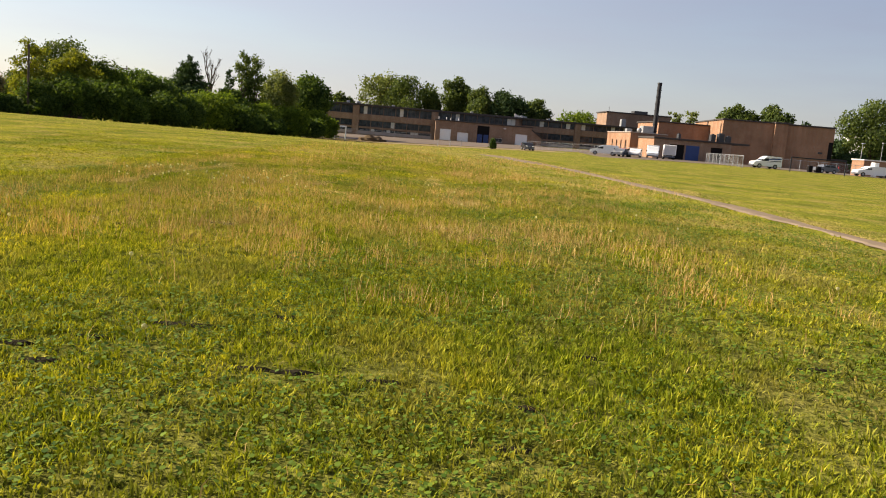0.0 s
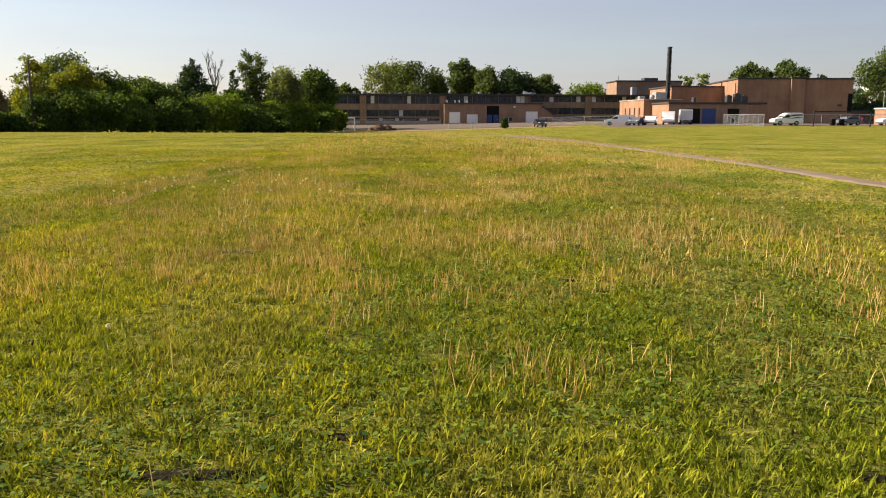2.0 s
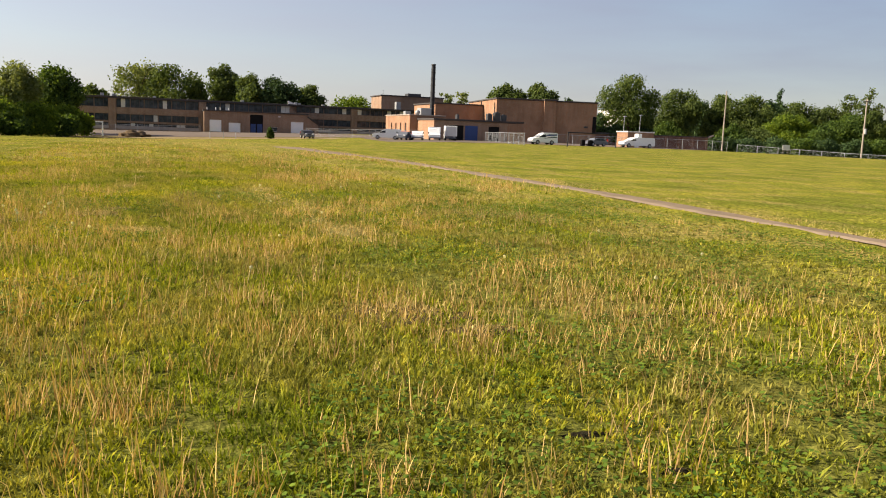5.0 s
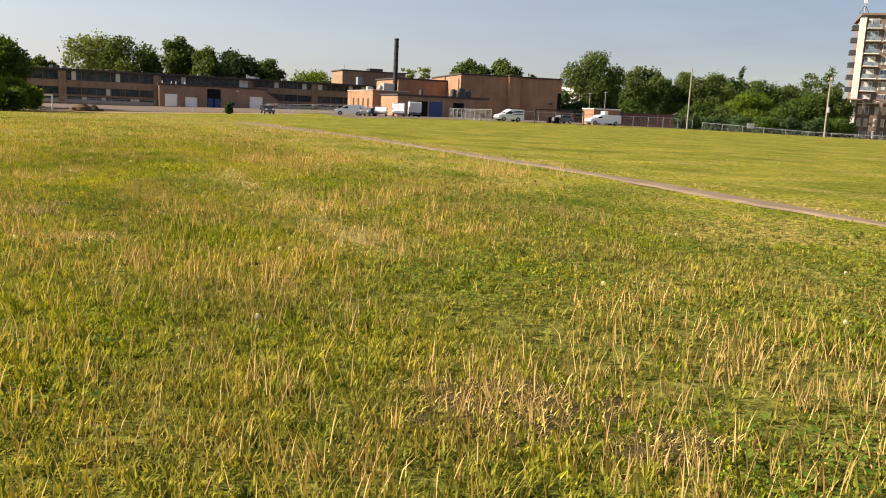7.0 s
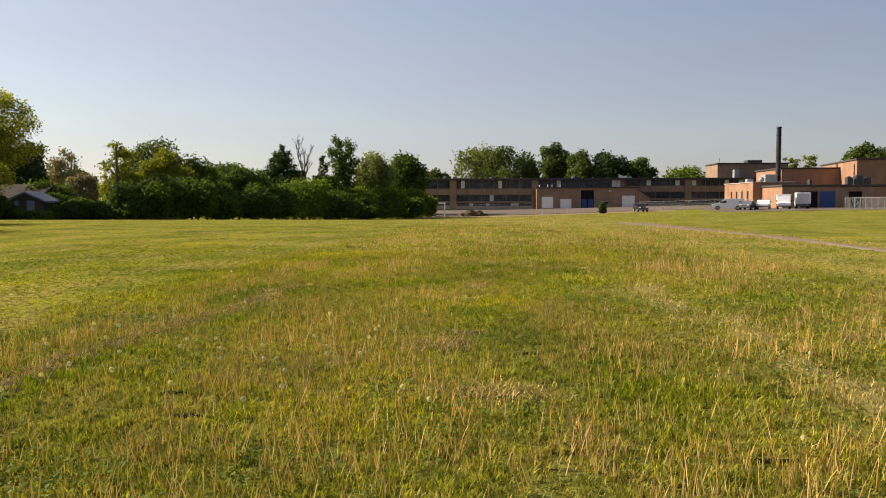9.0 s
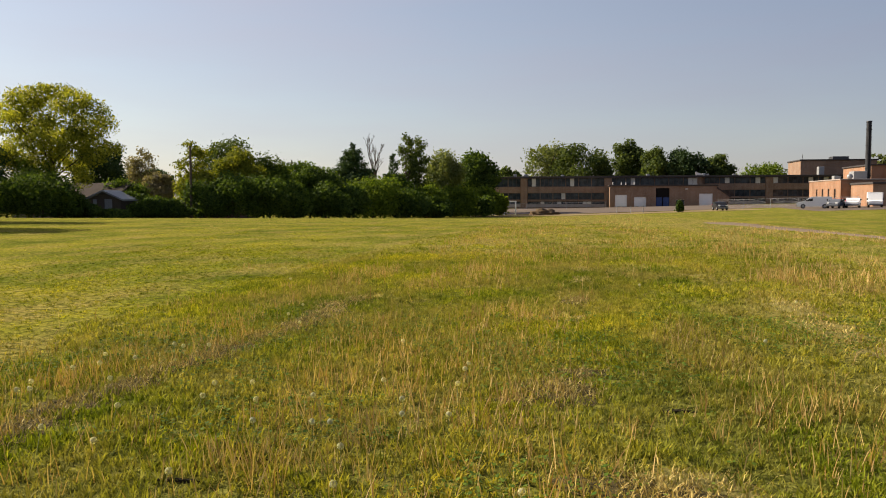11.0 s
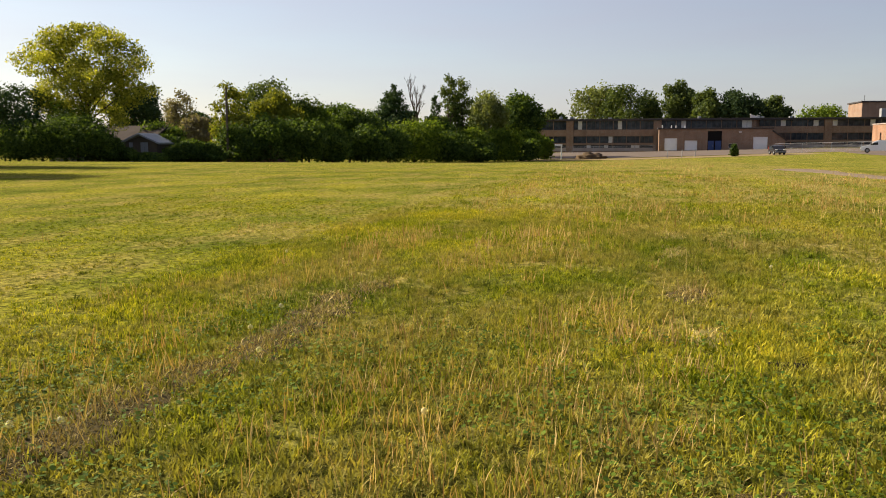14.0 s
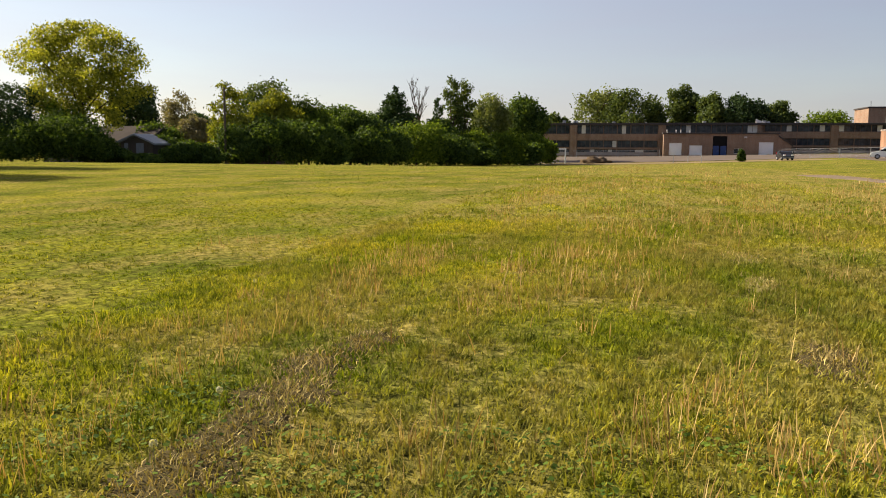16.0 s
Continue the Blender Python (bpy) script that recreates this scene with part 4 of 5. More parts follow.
def house(name, x, y, rz, w, d, eave, ridge, label, wall_mat, roof_mat, glazed=True):
    h = thing(name, (x, y, ground_z(x, y)), label, "house", rz=rz)
    part("wall", prism([(-w / 2, -0.4), (w / 2, -0.4), (w / 2, eave), (0, ridge - 0.15), (-w / 2, eave)], 0, d), wall_mat, h)
    for s in (-1, 1):
        pr = [(s * (w / 2 + 0.5), eave - 0.3), (0, ridge), (0, ridge + 0.18), (s * (w / 2 + 0.5), eave - 0.1)]
        part("roof", prism(pr, -0.5, d + 0.5), roof_mat, h)
    if glazed:
        wn_ = part("window", box(-0.7, 0.7, -0.05, -0.003, 0.9, 2.0), M_WHITE, h)
        part("pane", box(-0.6, -0.04, -0.08, -0.053, 1.0, 1.9), M_GLASS, wn_)
        part("pane", box(0.04, 0.6, -0.08, -0.053, 1.0, 1.9), M_GLASS, wn_)
    else:
        for k in range(8):
            u = -w / 2 + 0.1 + (w - 0.2) * k / 8
            part("board", box(u + 0.02, u + (w - 0.2) / 8 - 0.02, -0.05, -0.003, 0.0, eave - 0.08), M_STEEL if k in (1, 4, 5) else M_WOOD, h)
    part("gutter", box(-w / 2 - 0.55, -w / 2 - 0.45, -0.5, d + 0.5, eave - 0.32, eave - 0.2), M_SIDING, h)
    return h


house("bungalow", -55.6, 104, 88, 8, 13, 2.3, 4.1, "low bungalow with weathered grey shingle roof", M_SIDING, M_SHINGLE)
house("bungalow", -48.5, 112, 10, 6.5, 12, 2.6, 4.5, "brown gabled bungalow beyond the hedge", M_RED, M_SHINGLE)
sh = house("garden_shed", -54.5, 97, 4, 3.8, 3.0, 2.2, 2.95, "weathered board garden shed with grey metal roof", M_WOOD, M_STEEL, False)
for k in range(8):
    fb = thing("fence_board_panel", (-60.8 + k * 2.0, 99.0, ground_z(-60 + k * 2, 99)), "grey weathered board fence panel", "board fence", "board fence panels")
    part("rail", box(-1.0, 1.0, 0.02, 0.08, 1.2, 1.3), M_WOOD, fb)
    s0 = part("board", box(-0.98, -0.80, -0.02, 0.017, -0.2, 1.7 + 0.04 * (k % 3)), M_WOOD, fb)
    copies(s0, fb, [(0.2 * j, 0, 0) for j in range(1, 10)])
house("bungalow", 116, 168, -30, 8, 10, 2.2, 4.2, "grey gabled house half hidden by trees", M_SIDING, M_SHINGLE)
far_block = thing("office_block", (-14, 470, -1), "pale concrete office block far behind the trees", "office block")
part("wall", box(-9, 9, 0, 20, -1, 26), M_CONC, far_block)
part("roof", box(-9.3, 9.3, -0.3, 20.3, 26, 26.8), M_ROOF, far_block)
far2 = thing("office_block", (176, 300, -1), "pale office block with rooftop box behind the trees", "office block")
part("wall", box(-9, 9, 0, 20, -1, 14), M_CONC, far2)
part("roof_box", box(-6, -2, 2, 10, 14.003, 17), M_DKSTEEL, far2)
for blk, w, h0, y0 in ((far_block, 8, 26, -0.06), (far2, 8.5, 14, -0.06)):
    for k in range(int(h0 / 3.6)):
        part("window", box(-w, w, y0, -0.003, k * 3.6 + 0.8, k * 3.6 + 2.6), M_TGLASS, blk)


# ---- trees and bushes ----
def leaf_cloud(rnd, lobes, count, size, loose=0.1):
    """Leaf clumps as small bent quads round the surfaces of several lobes. Returns vertices and corners."""
    tot = sum((r[0] * r[1] + r[1] * r[2] + r[0] * r[2]) for c, r in lobes)
    vs, n_faces = [], 0
    g = np.random.default_rng(rnd.randrange(1 << 30))
    for c, r in lobes:
        n = max(20, int(count * (r[0] * r[1] + r[1] * r[2] + r[0] * r[2]) / tot))
        d = g.normal(size=(n, 3))
        d /= np.linalg.norm(d, axis=1)[:, None]
        lump = 0.82 + 0.18 * np.sin(d[:, 0] * 5 + c[0]) * np.sin(d[:, 1] * 6 + c[1]) * np.sin(d[:, 2] * 5 + c[2] * 3)
        rad = lump * (1 - 0.6 * g.random(n) ** 1.7) + (g.random(n) < 0.10) * g.random(n) * 0.16
        p = np.array(c) + d * np.array(r) * rad[:, None] + g.normal(size=(n, 3)) * np.array(r) * loose
        # twigs deep inside another lobe carry no leaves
        keep = np.ones(n, bool)
        for c2, r2 in lobes:
            if c2 is not c:
                keep &= (((p - np.array(c2)) / np.array(r2)) ** 2).sum(1) > 0.22
        p, d = p[keep], d[keep]
        n = len(p)
        nrm = d + g.normal(size=(n, 3)) * 0.7
        nrm /= np.linalg.norm(nrm, axis=1)[:, None]
        a = np.cross(nrm, g.normal(size=(n, 3)))
        a /= np.linalg.norm(a, axis=1)[:, None] + 1e-6
        b = np.cross(nrm, a)
        s = size * (0.55 + 0.9 * g.random(n))[:, None]
        q = np.stack([p - a * s, p - b * s * 0.55 + nrm * s * 0.15, p + a * s, p + b * s * 0.55 + nrm * s * 0.15], 1)
        vs.append(q.reshape(-1, 3))
        n_faces += n
    return np.concatenate(vs), n_faces


def make_tree(x, y, h, r, shape, leaves, seed):
    rnd = random.Random(seed)
    wide = {"round": 1.3 if y < 230 else 1.12, "bush": 1.3, "locust": 1.12, "conifer": 1.2}.get(shape, 1.15)
    h, r = h * {"locust": 0.99, "bare": 0.93, "bush": 1.02}.get(shape, 1.05), r * wide
    kinds = {
        "locust": ("tree", "tall open-crowned yellow-green locust tree"), "round": ("tree", "full leafy deciduous tree"),
        "bush": ("bush", "dense leafy bush in the hedge"), "sparse": ("tree", "thin airy tree with loose foliage"),
        "conifer": ("tree", "dark evergreen with layered ragged top"), "narrow": ("tree", "slim upright tree with ragged crown"),
        "willow": ("tree", "drooping grey-green willow"), "bare": ("tree", "bare leafless tree with thin branches")}
    name, label = kinds[shape]
    tone = {L_HEDGE.name: "dark green", L_BUSH.name: "bright green", L_YELLOW.name: "yellow-green", L_LOCUST.name: "yellow-green", L_DARK.name: "deep green",
            L_MAPLE.name: "mid-green", L_PALE.name: "pale green", L_GREY.name: "greyish"}[leaves.name]
    if shape != "locust":
        label = tone + " " + label
    t = thing(name, (x, y, ground_z(x, y)), label, name)
    lobes = []
    th = h * 0.28
    if shape == "bush":
        th = h * 0.15
        for k in range(7):
            a = k * 2.4 + rnd.random()
            q = rnd.uniform(0.2, 0.62)
            rr = rnd.uniform(0.42, 0.6)
            zc = rnd.uniform(0.28, 0.66) * h
            lobes.append(((math.cos(a) * r * q, math.sin(a) * r * q * 0.7, zc), (r * rr, r * rr * 0.8, min(h * rnd.uniform(0.28, 0.36), zc * 1.05))))
        lobes.append(((rnd.uniform(-0.2, 0.2) * r, 0, h * 0.68), (r * 0.5, r * 0.45, h * 0.32)))
        lobes.append(((0, 0, h * 0.25), (r * 0.95, r * 0.6, h * 0.27)))
    elif shape == "round":
        for k in range(16):
            a = rnd.uniform(0, 6.283)
            u = -0.75 + 1.6 * ((k * 0.618) % 1.0)
            q = math.sqrt(max(0.05, 1 - u * u)) * rnd.uniform(0.55, 0.78)
            rr = rnd.uniform(0.30, 0.46)
            lobes.append(((math.cos(a) * r * q, math.sin(a) * r * q * 0.8, h * (0.56 + 0.32 * u)), (r * rr, r * rr, min(h * 0.17, r * rr))))
        lobes.append(((rnd.uniform(-0.2, 0.2) * r, 0, h * 0.85), (r * 0.4, r * 0.4, h * 0.14)))
        lobes.append(((0, 0, h * 0.52), (r * 0.75, r * 0.7, h * 0.34)))
    elif shape == "locust":
        th = h * 0.3
        for k in range(60):
            a = rnd.uniform(0, 6.283)
            u = -0.8 + 1.75 * ((k * 0.618) % 1.0)
            q = math.sqrt(max(0.04, 1 - u * u)) * rnd.uniform(0.35, 0.92)
            rr = rnd.uniform(0.12, 0.22)
            lobes.append(((math.cos(a) * r * q, math.sin(a) * r * q * 0.8, h * (0.63 + 0.31 * u)), (r * rr, r * rr, r * rr * 0.75)))
        lobes.append(((r * 0.1, 0, h * 0.93), (r * 0.3, r * 0.3, h * 0.07)))
        lobes.append(((-r * 0.85, 0, h * 0.66), (r * 0.2, r * 0.2, h * 0.05)))
        lobes.append(((0, 0, h * 0.64), (r * 0.58, r * 0.48, h * 0.22)))
        for fx, fz, fr in ((-0.62, 0.47, 0.30), (-0.40, 0.36, 0.28), (-0.55, 0.80, 0.26), (0.48, 0.84, 0.27), (0.66, 0.80, 0.20), (-0.25, 0.88, 0.24), (0.0, 0.40, 0.34)):
            lobes.append(((r * fx, rnd.uniform(-0.2, 0.2) * r, h * fz), (r * fr, r * fr, r * fr * 0.8)))
        lobes.append(((r * 0.42, 0, h * 0.30), (r * 0.22, r * 0.2, h * 0.10)))
        lobes.append(((r * 0.62, 0, h * 0.50), (r * 0.30, r * 0.25, h * 0.14)))
        lobes.append(((r * 0.72, 0, h * 0.70), (r * 0.28, r * 0.25, h * 0.12)))
    elif shape == "sparse":
        for k in range(34):
            a = rnd.uniform(0, 6.283)
            q = rnd.uniform(0.1, 0.9)
            zc = rnd.uniform(0.38, 0.96) * h
            rr = rnd.uniform(0.12, 0.26)
            lobes.append(((math.cos(a) * r * q * (1.25 - zc / h * 0.6), math.sin(a) * r * q * 0.8, zc), (r * rr, r * rr, r * rr * 0.8)))
    elif shape == "conifer":
        for k in range(9):
            u = k / 8
            w = r * (1.0 - u ** 2.6 * 0.9)
            for j in range(3):
                a = j * 2.1 + k * 0.9 + rnd.random()
                lobes.append(((math.cos(a) * w * 0.5, math.sin(a) * w * 0.5, h * (0.3 + 0.66 * u)), (w * 0.52, w * 0.5, h * 0.055)))
        lobes.append(((0, 0, h * 0.96), (r * 0.1, r * 0.1, h * 0.04)))
    elif shape == "narrow":
        for k in range(26):
            u = k / 25
            w = r * (0.95 - 0.6 * abs(u - 0.35))
            lobes.append(((rnd.uniform(-0.7, 0.7) * w, rnd.uniform(-0.6, 0.6) * w, h * (0.33 + 0.64 * u)), (w * 0.46, w * 0.46, h * 0.05)))
    elif shape == "willow":
        for k in range(11):
            a = k * 2.4
            q = rnd.uniform(0.3, 0.75)
            lobes.append(((math.cos(a) * r * q, math.sin(a) * r * q, h * rnd.uniform(0.45, 0.75)), (r * 0.28, r * 0.28, h * 0.22)))
        lobes.append(((0, 0, h * 0.8), (r * 0.5, r * 0.5, h * 0.2)))
    # trunk and limbs
    bm = bmesh.new()
    tr = max(0.08, h * 0.018)
    lean = rnd.uniform(-0.03, 0.03) * h
    add_rod(bm, (0, 0, -0.3), (lean * 0.4, 0, th), tr * 1.25, tr, 8)
    add_rod(bm, (lean * 0.4, 0, th * 0.98), (lean, 0, h * 0.75), tr, tr * 0.35, 8)
    part("trunk", bm, M_BARK, t)
    bm = bmesh.new()
    if shape == "bare":
        def branch(a, d, ln, rad, depth):
            b = a + d * ln
            add_rod(bm, a, b, rad, rad * 0.6, 5)
            if depth:
                for _ in range(3):
                    nd = (d + Vector((rnd.uniform(-0.5, 0.5), rnd.uniform(-0.5, 0.5), rnd.uniform(-0.05, 0.35)))).normalized()
                    branch(a.lerp(b, rnd.uniform(0.5, 1.0)), nd, ln * rnd.uniform(0.5, 0.72), rad * 0.55, depth - 1)
        for k in range(4):
            branch(Vector((lean * 0.5, 0, h * (0.3 + 0.1 * k))), Vector((rnd.uniform(-0.35, 0.35), rnd.uniform(-0.3, 0.3), 1)).normalized(), h * 0.26, tr * 0.6, 4)
        part("branchwork", bm, M_BARK, t)
        return t
    for c, rr in lobes[:14]:
        add_rod(bm, (lean * 0.6, 0, max(th * 0.8, c[2] * 0.6)), c, tr * 0.4, tr * 0.12, 5)
    part("branchwork", bm, M_BARK, t)
    dist = max(80.0, y)
    size = 0.0015 * dist
    area = sum((q[0] * q[1] + q[1] * q[2] + q[0] * q[2]) * 4.19 for c, q in lobes)
    dens = {"locust": 2.9, "sparse": 0.7, "willow": 1.3, "narrow": 0.75, "conifer": 1.4}.get(shape, 1.35)
    count = int(min(32000 if shape == "locust" else 14000 if shape == "round" and y < 232 else 9500 if y < 232 else 8500, max(300, dens * area / (size * size * 1.1))))
    vs, nf = leaf_cloud(rnd, lobes, count, size, {"sparse": 0.5, "narrow": 0.45, "locust": 0.09, "willow": 0.25, "conifer": 0.2}.get(shape, 0.12))
    me = raw_mesh("crown", vs, np.arange(nf * 4), np.full(nf, 4), leaves)
    cr = new("crown", me)
    cr.parent = t
    cr["kind"] = "stuff"
    return t


TREES = [
    (-60.7, 97, 15.4, 7.4, "locust", L_LOCUST),
    (-64.5, 112, 9.8, 3.1, "round", L_DARK),
    (-65.9, 92, 8.0, 3.6, "round", L_DARK),
    (-64.2, 88, 4.1, 3.7, "bush", L_HEDGE),
    (-60.7, 89, 4.5, 3.2, "bush", L_HEDGE),
    (-57.2, 90, 5.0, 3.2, "bush", L_HEDGE),
    (-61.7, 94, 6.8, 2.8, "bush", L_BUSH),
    (-55.4, 91, 3.1, 2.0, "bush", L_HEDGE),
    (-70.6, 132, 10.4, 3.1, "sparse", L_GREY),
    (-63.5, 125, 6.6, 2.1, "round", L_GREY),
    (-56.2, 104, 4.9, 2.3, "bush", L_HEDGE),
    (-54.2, 93, 1.6, 1.8, "bush", L_HEDGE),
    (-49.7, 97, 2.1, 2.2, "bush", L_HEDGE),
    (-47.2, 98, 2.2, 1.9, "bush", L_HEDGE),
    (-50.4, 92, 1.0, 1.7, "bush", L_HEDGE),
    (-47.7, 105, 8.6, 2.3, "sparse", L_YELLOW),
    (-49.4, 122, 11.1, 4.9, "round", L_MAPLE),
    (-45.7, 113, 9.0, 2.7, "round", L_YELLOW),
    (-46.4, 104, 5.9, 2.8, "bush", L_YELLOW),
    (-44.6, 101, 4.5, 2.9, "bush", L_HEDGE),
    (-41.8, 103, 5.7, 3.2, "bush", L_HEDGE),
    (-39.3, 106, 5.3, 2.6, "bush", L_HEDGE),
    (-44.8, 122, 7.8, 2.7, "round", L_BUSH),
    (-38.5, 112, 5.0, 2.4, "bush", L_HEDGE),
    (-41.0, 128, 8.2, 3.8, "round", L_HEDGE),
    (-36.0, 120, 5.3, 3.0, "bush", L_HEDGE),
    (-37.0, 110, 3.5, 2.0, "bush", L_HEDGE),
    (-39.5, 146, 11.8, 3.9, "conifer", L_DARK),
    (-37.0, 150, 13.5, 1.7, "bare", L_GREY),
    (-33.6, 136, 6.8, 4.3, "bush", L_BUSH),
    (-35.3, 128, 4.9, 3.2, "bush", L_HEDGE),
    (-34.8, 156, 10.7, 1.0, "narrow", L_DARK),
    (-31.9, 154, 13.6, 1.9, "narrow", L_MAPLE),
    (-30.1, 156, 13.3, 1.8, "narrow", L_MAPLE),
    (-33.4, 150, 7.5, 2.8, "round", L_HEDGE),
    (-27.6, 166, 11.7, 4.2, "willow", L_PALE),
    (-24.2, 182, 12.7, 4.6, "round", L_HEDGE),
    (-29.8, 140, 4.9, 3.5, "bush", L_HEDGE),
    (-27.3, 148, 5.8, 3.2, "bush", L_BUSH),
    (-23.6, 154, 5.6, 3.4, "bush", L_BUSH),
    (-25.6, 146, 3.7, 2.7, "bush", L_HEDGE),
    (-19.7, 165, 5.8, 2.5, "bush", L_BUSH),
    (-20.3, 158, 4.3, 2.9, "bush", L_HEDGE),
    (-17.1, 168, 4.2, 1.4, "bush", L_BUSH),
    (-23.5, 262, 12.0, 4.2, "round", L_MAPLE),
    (-12.5, 270, 17.9, 7.7, "sparse", L_PALE),
    (-1.6, 262, 18.8, 8.2, "round", L_MAPLE),
    (5.4, 265, 14.6, 3.3, "round", L_MAPLE),
    (12.5, 268, 19.9, 5.0, "round", L_MAPLE),
    (18.8, 258, 16.6, 5.2, "round", L_MAPLE),
    (27.2, 258, 16.1, 6.5, "round", L_DARK),
    (37.9, 262, 14.3, 4.8, "round", L_MAPLE),
    (57.7, 300, 13.0, 7.2, "bush", L_BUSH),
    (86.1, 222, 15.2, 4.5, "round", L_MAPLE),
    (94.8, 218, 15.7, 4.9, "round", L_MAPLE),
    (90.8, 222, 13.1, 3.0, "round", L_MAPLE),
    (106.6, 225, 13.1, 3.1, "round", L_DARK),
    (90.2, 290, 14.9, 3.0, "sparse", L_PALE),
    (96.0, 290, 15.7, 3.4, "sparse", L_PALE),
    (101.5, 182, 16.9, 6.8, "round", L_MAPLE),
    (121.3, 192, 15.6, 5.3, "round", L_MAPLE),
    (137.9, 205, 13.8, 4.8, "round", L_DARK),
    (132.4, 190, 14.7, 4.5, "round", L_MAPLE),
    (138.4, 186, 14.9, 5.6, "round", L_MAPLE),
    (152.7, 195, 14.2, 3.9, "round", L_DARK),
    (159.0, 200, 17.1, 1.5, "narrow", L_DARK),
    (157.0, 190, 14.0, 5.4, "round", L_MAPLE),
    (139.2, 172, 10.0, 4.9, "round", L_BUSH),
    (164.9, 188, 13.2, 5.4, "round", L_MAPLE),
    (168.4, 184, 15.7, 3.8, "sparse", L_MAPLE),
    (166.9, 176, 17.4, 4.1, "sparse", L_MAPLE),
    (158.4, 165, 11.5, 3.5, "round", L_MAPLE),
    (153.6, 168, 10.6, 4.2, "round", L_HEDGE),
    (114.8, 160, 6.9, 3.1, "bush", L_HEDGE),
    (119.3, 158, 6.5, 3.7, "bush", L_MAPLE),
    (134.2, 155, 7.8, 3.8, "bush", L_HEDGE),
    (106.0, 172, 6.8, 3.9, "bush", L_HEDGE),
    (96.3, 178, 5.0, 4.0, "bush", L_DARK),
    (104.4, 180, 5.3, 4.1, "bush", L_DARK),
    (15.1, 160, 2.2, 0.6, "bush", L_HEDGE),
    # most of this row has darker leaves, to paint in the shade there
    (106.2, 152, 3.7, 3.5, "bush", L_DARK),
    (111.3, 150, 3.9, 3.5, "bush", L_DARK),
    (116.5, 148, 4.2, 3.5, "bush", L_DARK),
    (121.3, 146, 4.2, 3.5, "bush", L_HEDGE),
    (126.0, 144, 4.3, 3.5, "bush", L_DARK),
    (130.8, 142, 4.5, 3.5, "bush", L_DARK),
    (136.8, 142, 4.7, 3.0, "bush", L_HEDGE),
    (-53.4, 101, 3.2, 1.9, "bush", L_HEDGE),
    (-49.7, 100, 2.5, 1.9, "bush", L_HEDGE),
]
for i, (tx, ty, th_, tr_, shp, lm) in enumerate(TREES):
    make_tree(tx, ty, th_, tr_, shp, lm, 100 + i)
# trees that close the far distance behind the houses and the street
for i in range(26):
    fx = -150 + i * 13.5 + random.Random(i).uniform(-4, 4)
    if -45 < fx < 100:
        continue
    make_tree(fx, 235 + 12 * math.sin(i * 2.3), random.Random(i + 50).uniform(7.5, 11.0), random.Random(i + 90).uniform(5, 8), "round", (L_MAPLE, L_HEDGE, L_DARK)[i % 3], 400 + i)
# the trees by the hedge whose shade lies across the grass
make_tree(-46.0, 57, 11.0, 3.4, "round", L_MAPLE, 777)
make_tree(-38.5, 46, 10.0, 3.0, "round", L_MAPLE, 778)


# ---- turf: blades, dry stalks, clover, dead thatch, seed heads ----
G = np.random.default_rng(7)


def value_noise(x, y, scale, seed):
    """Smooth random field between 0 and 1."""
    g = np.random.default_rng(seed)
    tab = g.random((64, 64))
    u, v = x * scale + 1000, y * scale + 1000
    i, j = np.floor(u).astype(int), np.floor(v).astype(int)
    fu, fv = np_smooth(u - i), np_smooth(v - j)
    t = lambda a, b: tab[a % 64, b % 64]
    return (t(i, j) * (1 - fu) + t(i + 1, j) * fu) * (1 - fv) + (t(i, j + 1) * (1 - fu) + t(i + 1, j + 1) * fu) * fv


def fractal(x, y, scale, seed):
    return 0.55 * value_noise(x, y, scale, seed) + 0.3 * value_noise(x, y, scale * 2.3, seed + 1) + 0.15 * value_noise(x, y, scale * 5.1, seed + 2)


def surface_z(x, y):
    near = np.clip(1 - np.abs(y - 15) / 40, 0, 1)
    b = 0.03 * np.sin(x * 1.1 + 0.7 * np.sin(y * 0.8)) * np.sin(y * 0.9 + 1.3 * np.sin(x * 0.5)) + 0.015 * np.sin(x * 3.1 + y * 1.7)
    return np_ground(x, y) + b * near * 0.6


def np_path_x(y):
    return 8.35 - 0.0075 * np.maximum(0.0, y - 27) ** 1.75 + 0.12 * np.sin(y * 0.35)


def line_x(y):
    """The line walked."""
    return -0.1 - 0.16 * y


def keep_off_path(x, y):
    w = 0.33 + 0.07 * np.sin(y * 0.7)
    return np.abs(x - np_path_x(y)) > w + 0.12 * G.random(len(x))


# worn places in the turf: x, y, half-width, half-length, kind
WORN = [(0.62, 10.85, 0.42, 0.34, "bare"), (1.0, 10.3, 0.26, 0.14, "bare"), (-2.13, 9.97, 0.28, 0.10, "bare"), (-1.88, 17.4, 0.24, 0.30, "bare"),
        (-1.76, 18.0, 0.22, 0.14, "bare"), (-1.4, 15.5, 0.36, 0.32, "bare"), (-1.78, 22.2, 0.18, 0.40, "bare"), (-1.76, 20.7, 0.12, 0.30, "pale"),
        (-1.74, 25.0, 0.18, 0.5, "pale"), (-1.72, 26.8, 0.2, 0.6, "pale"), (1.1, 15.5, 0.22, 0.5, "pale"), (0.95, 16.7, 0.16, 0.5, "pale"),
        (1.03, 18.3, 0.22, 0.6, "pale"), (0.65, 20.4, 0.25, 0.6, "pale"), (0.72, 22.0, 0.25, 0.8, "pale"), (-3.0, 12.2, 0.3, 0.12, "pale"), (-1.9, 17.6, 0.26, 0.3, "bare"), (-2.2, 17.1, 0.12, 0.1, "bare"), (-1.24, 15.65, 0.3, 0.25, "pale"), (0.96, 19.2, 0.4, 0.4, "pale")]
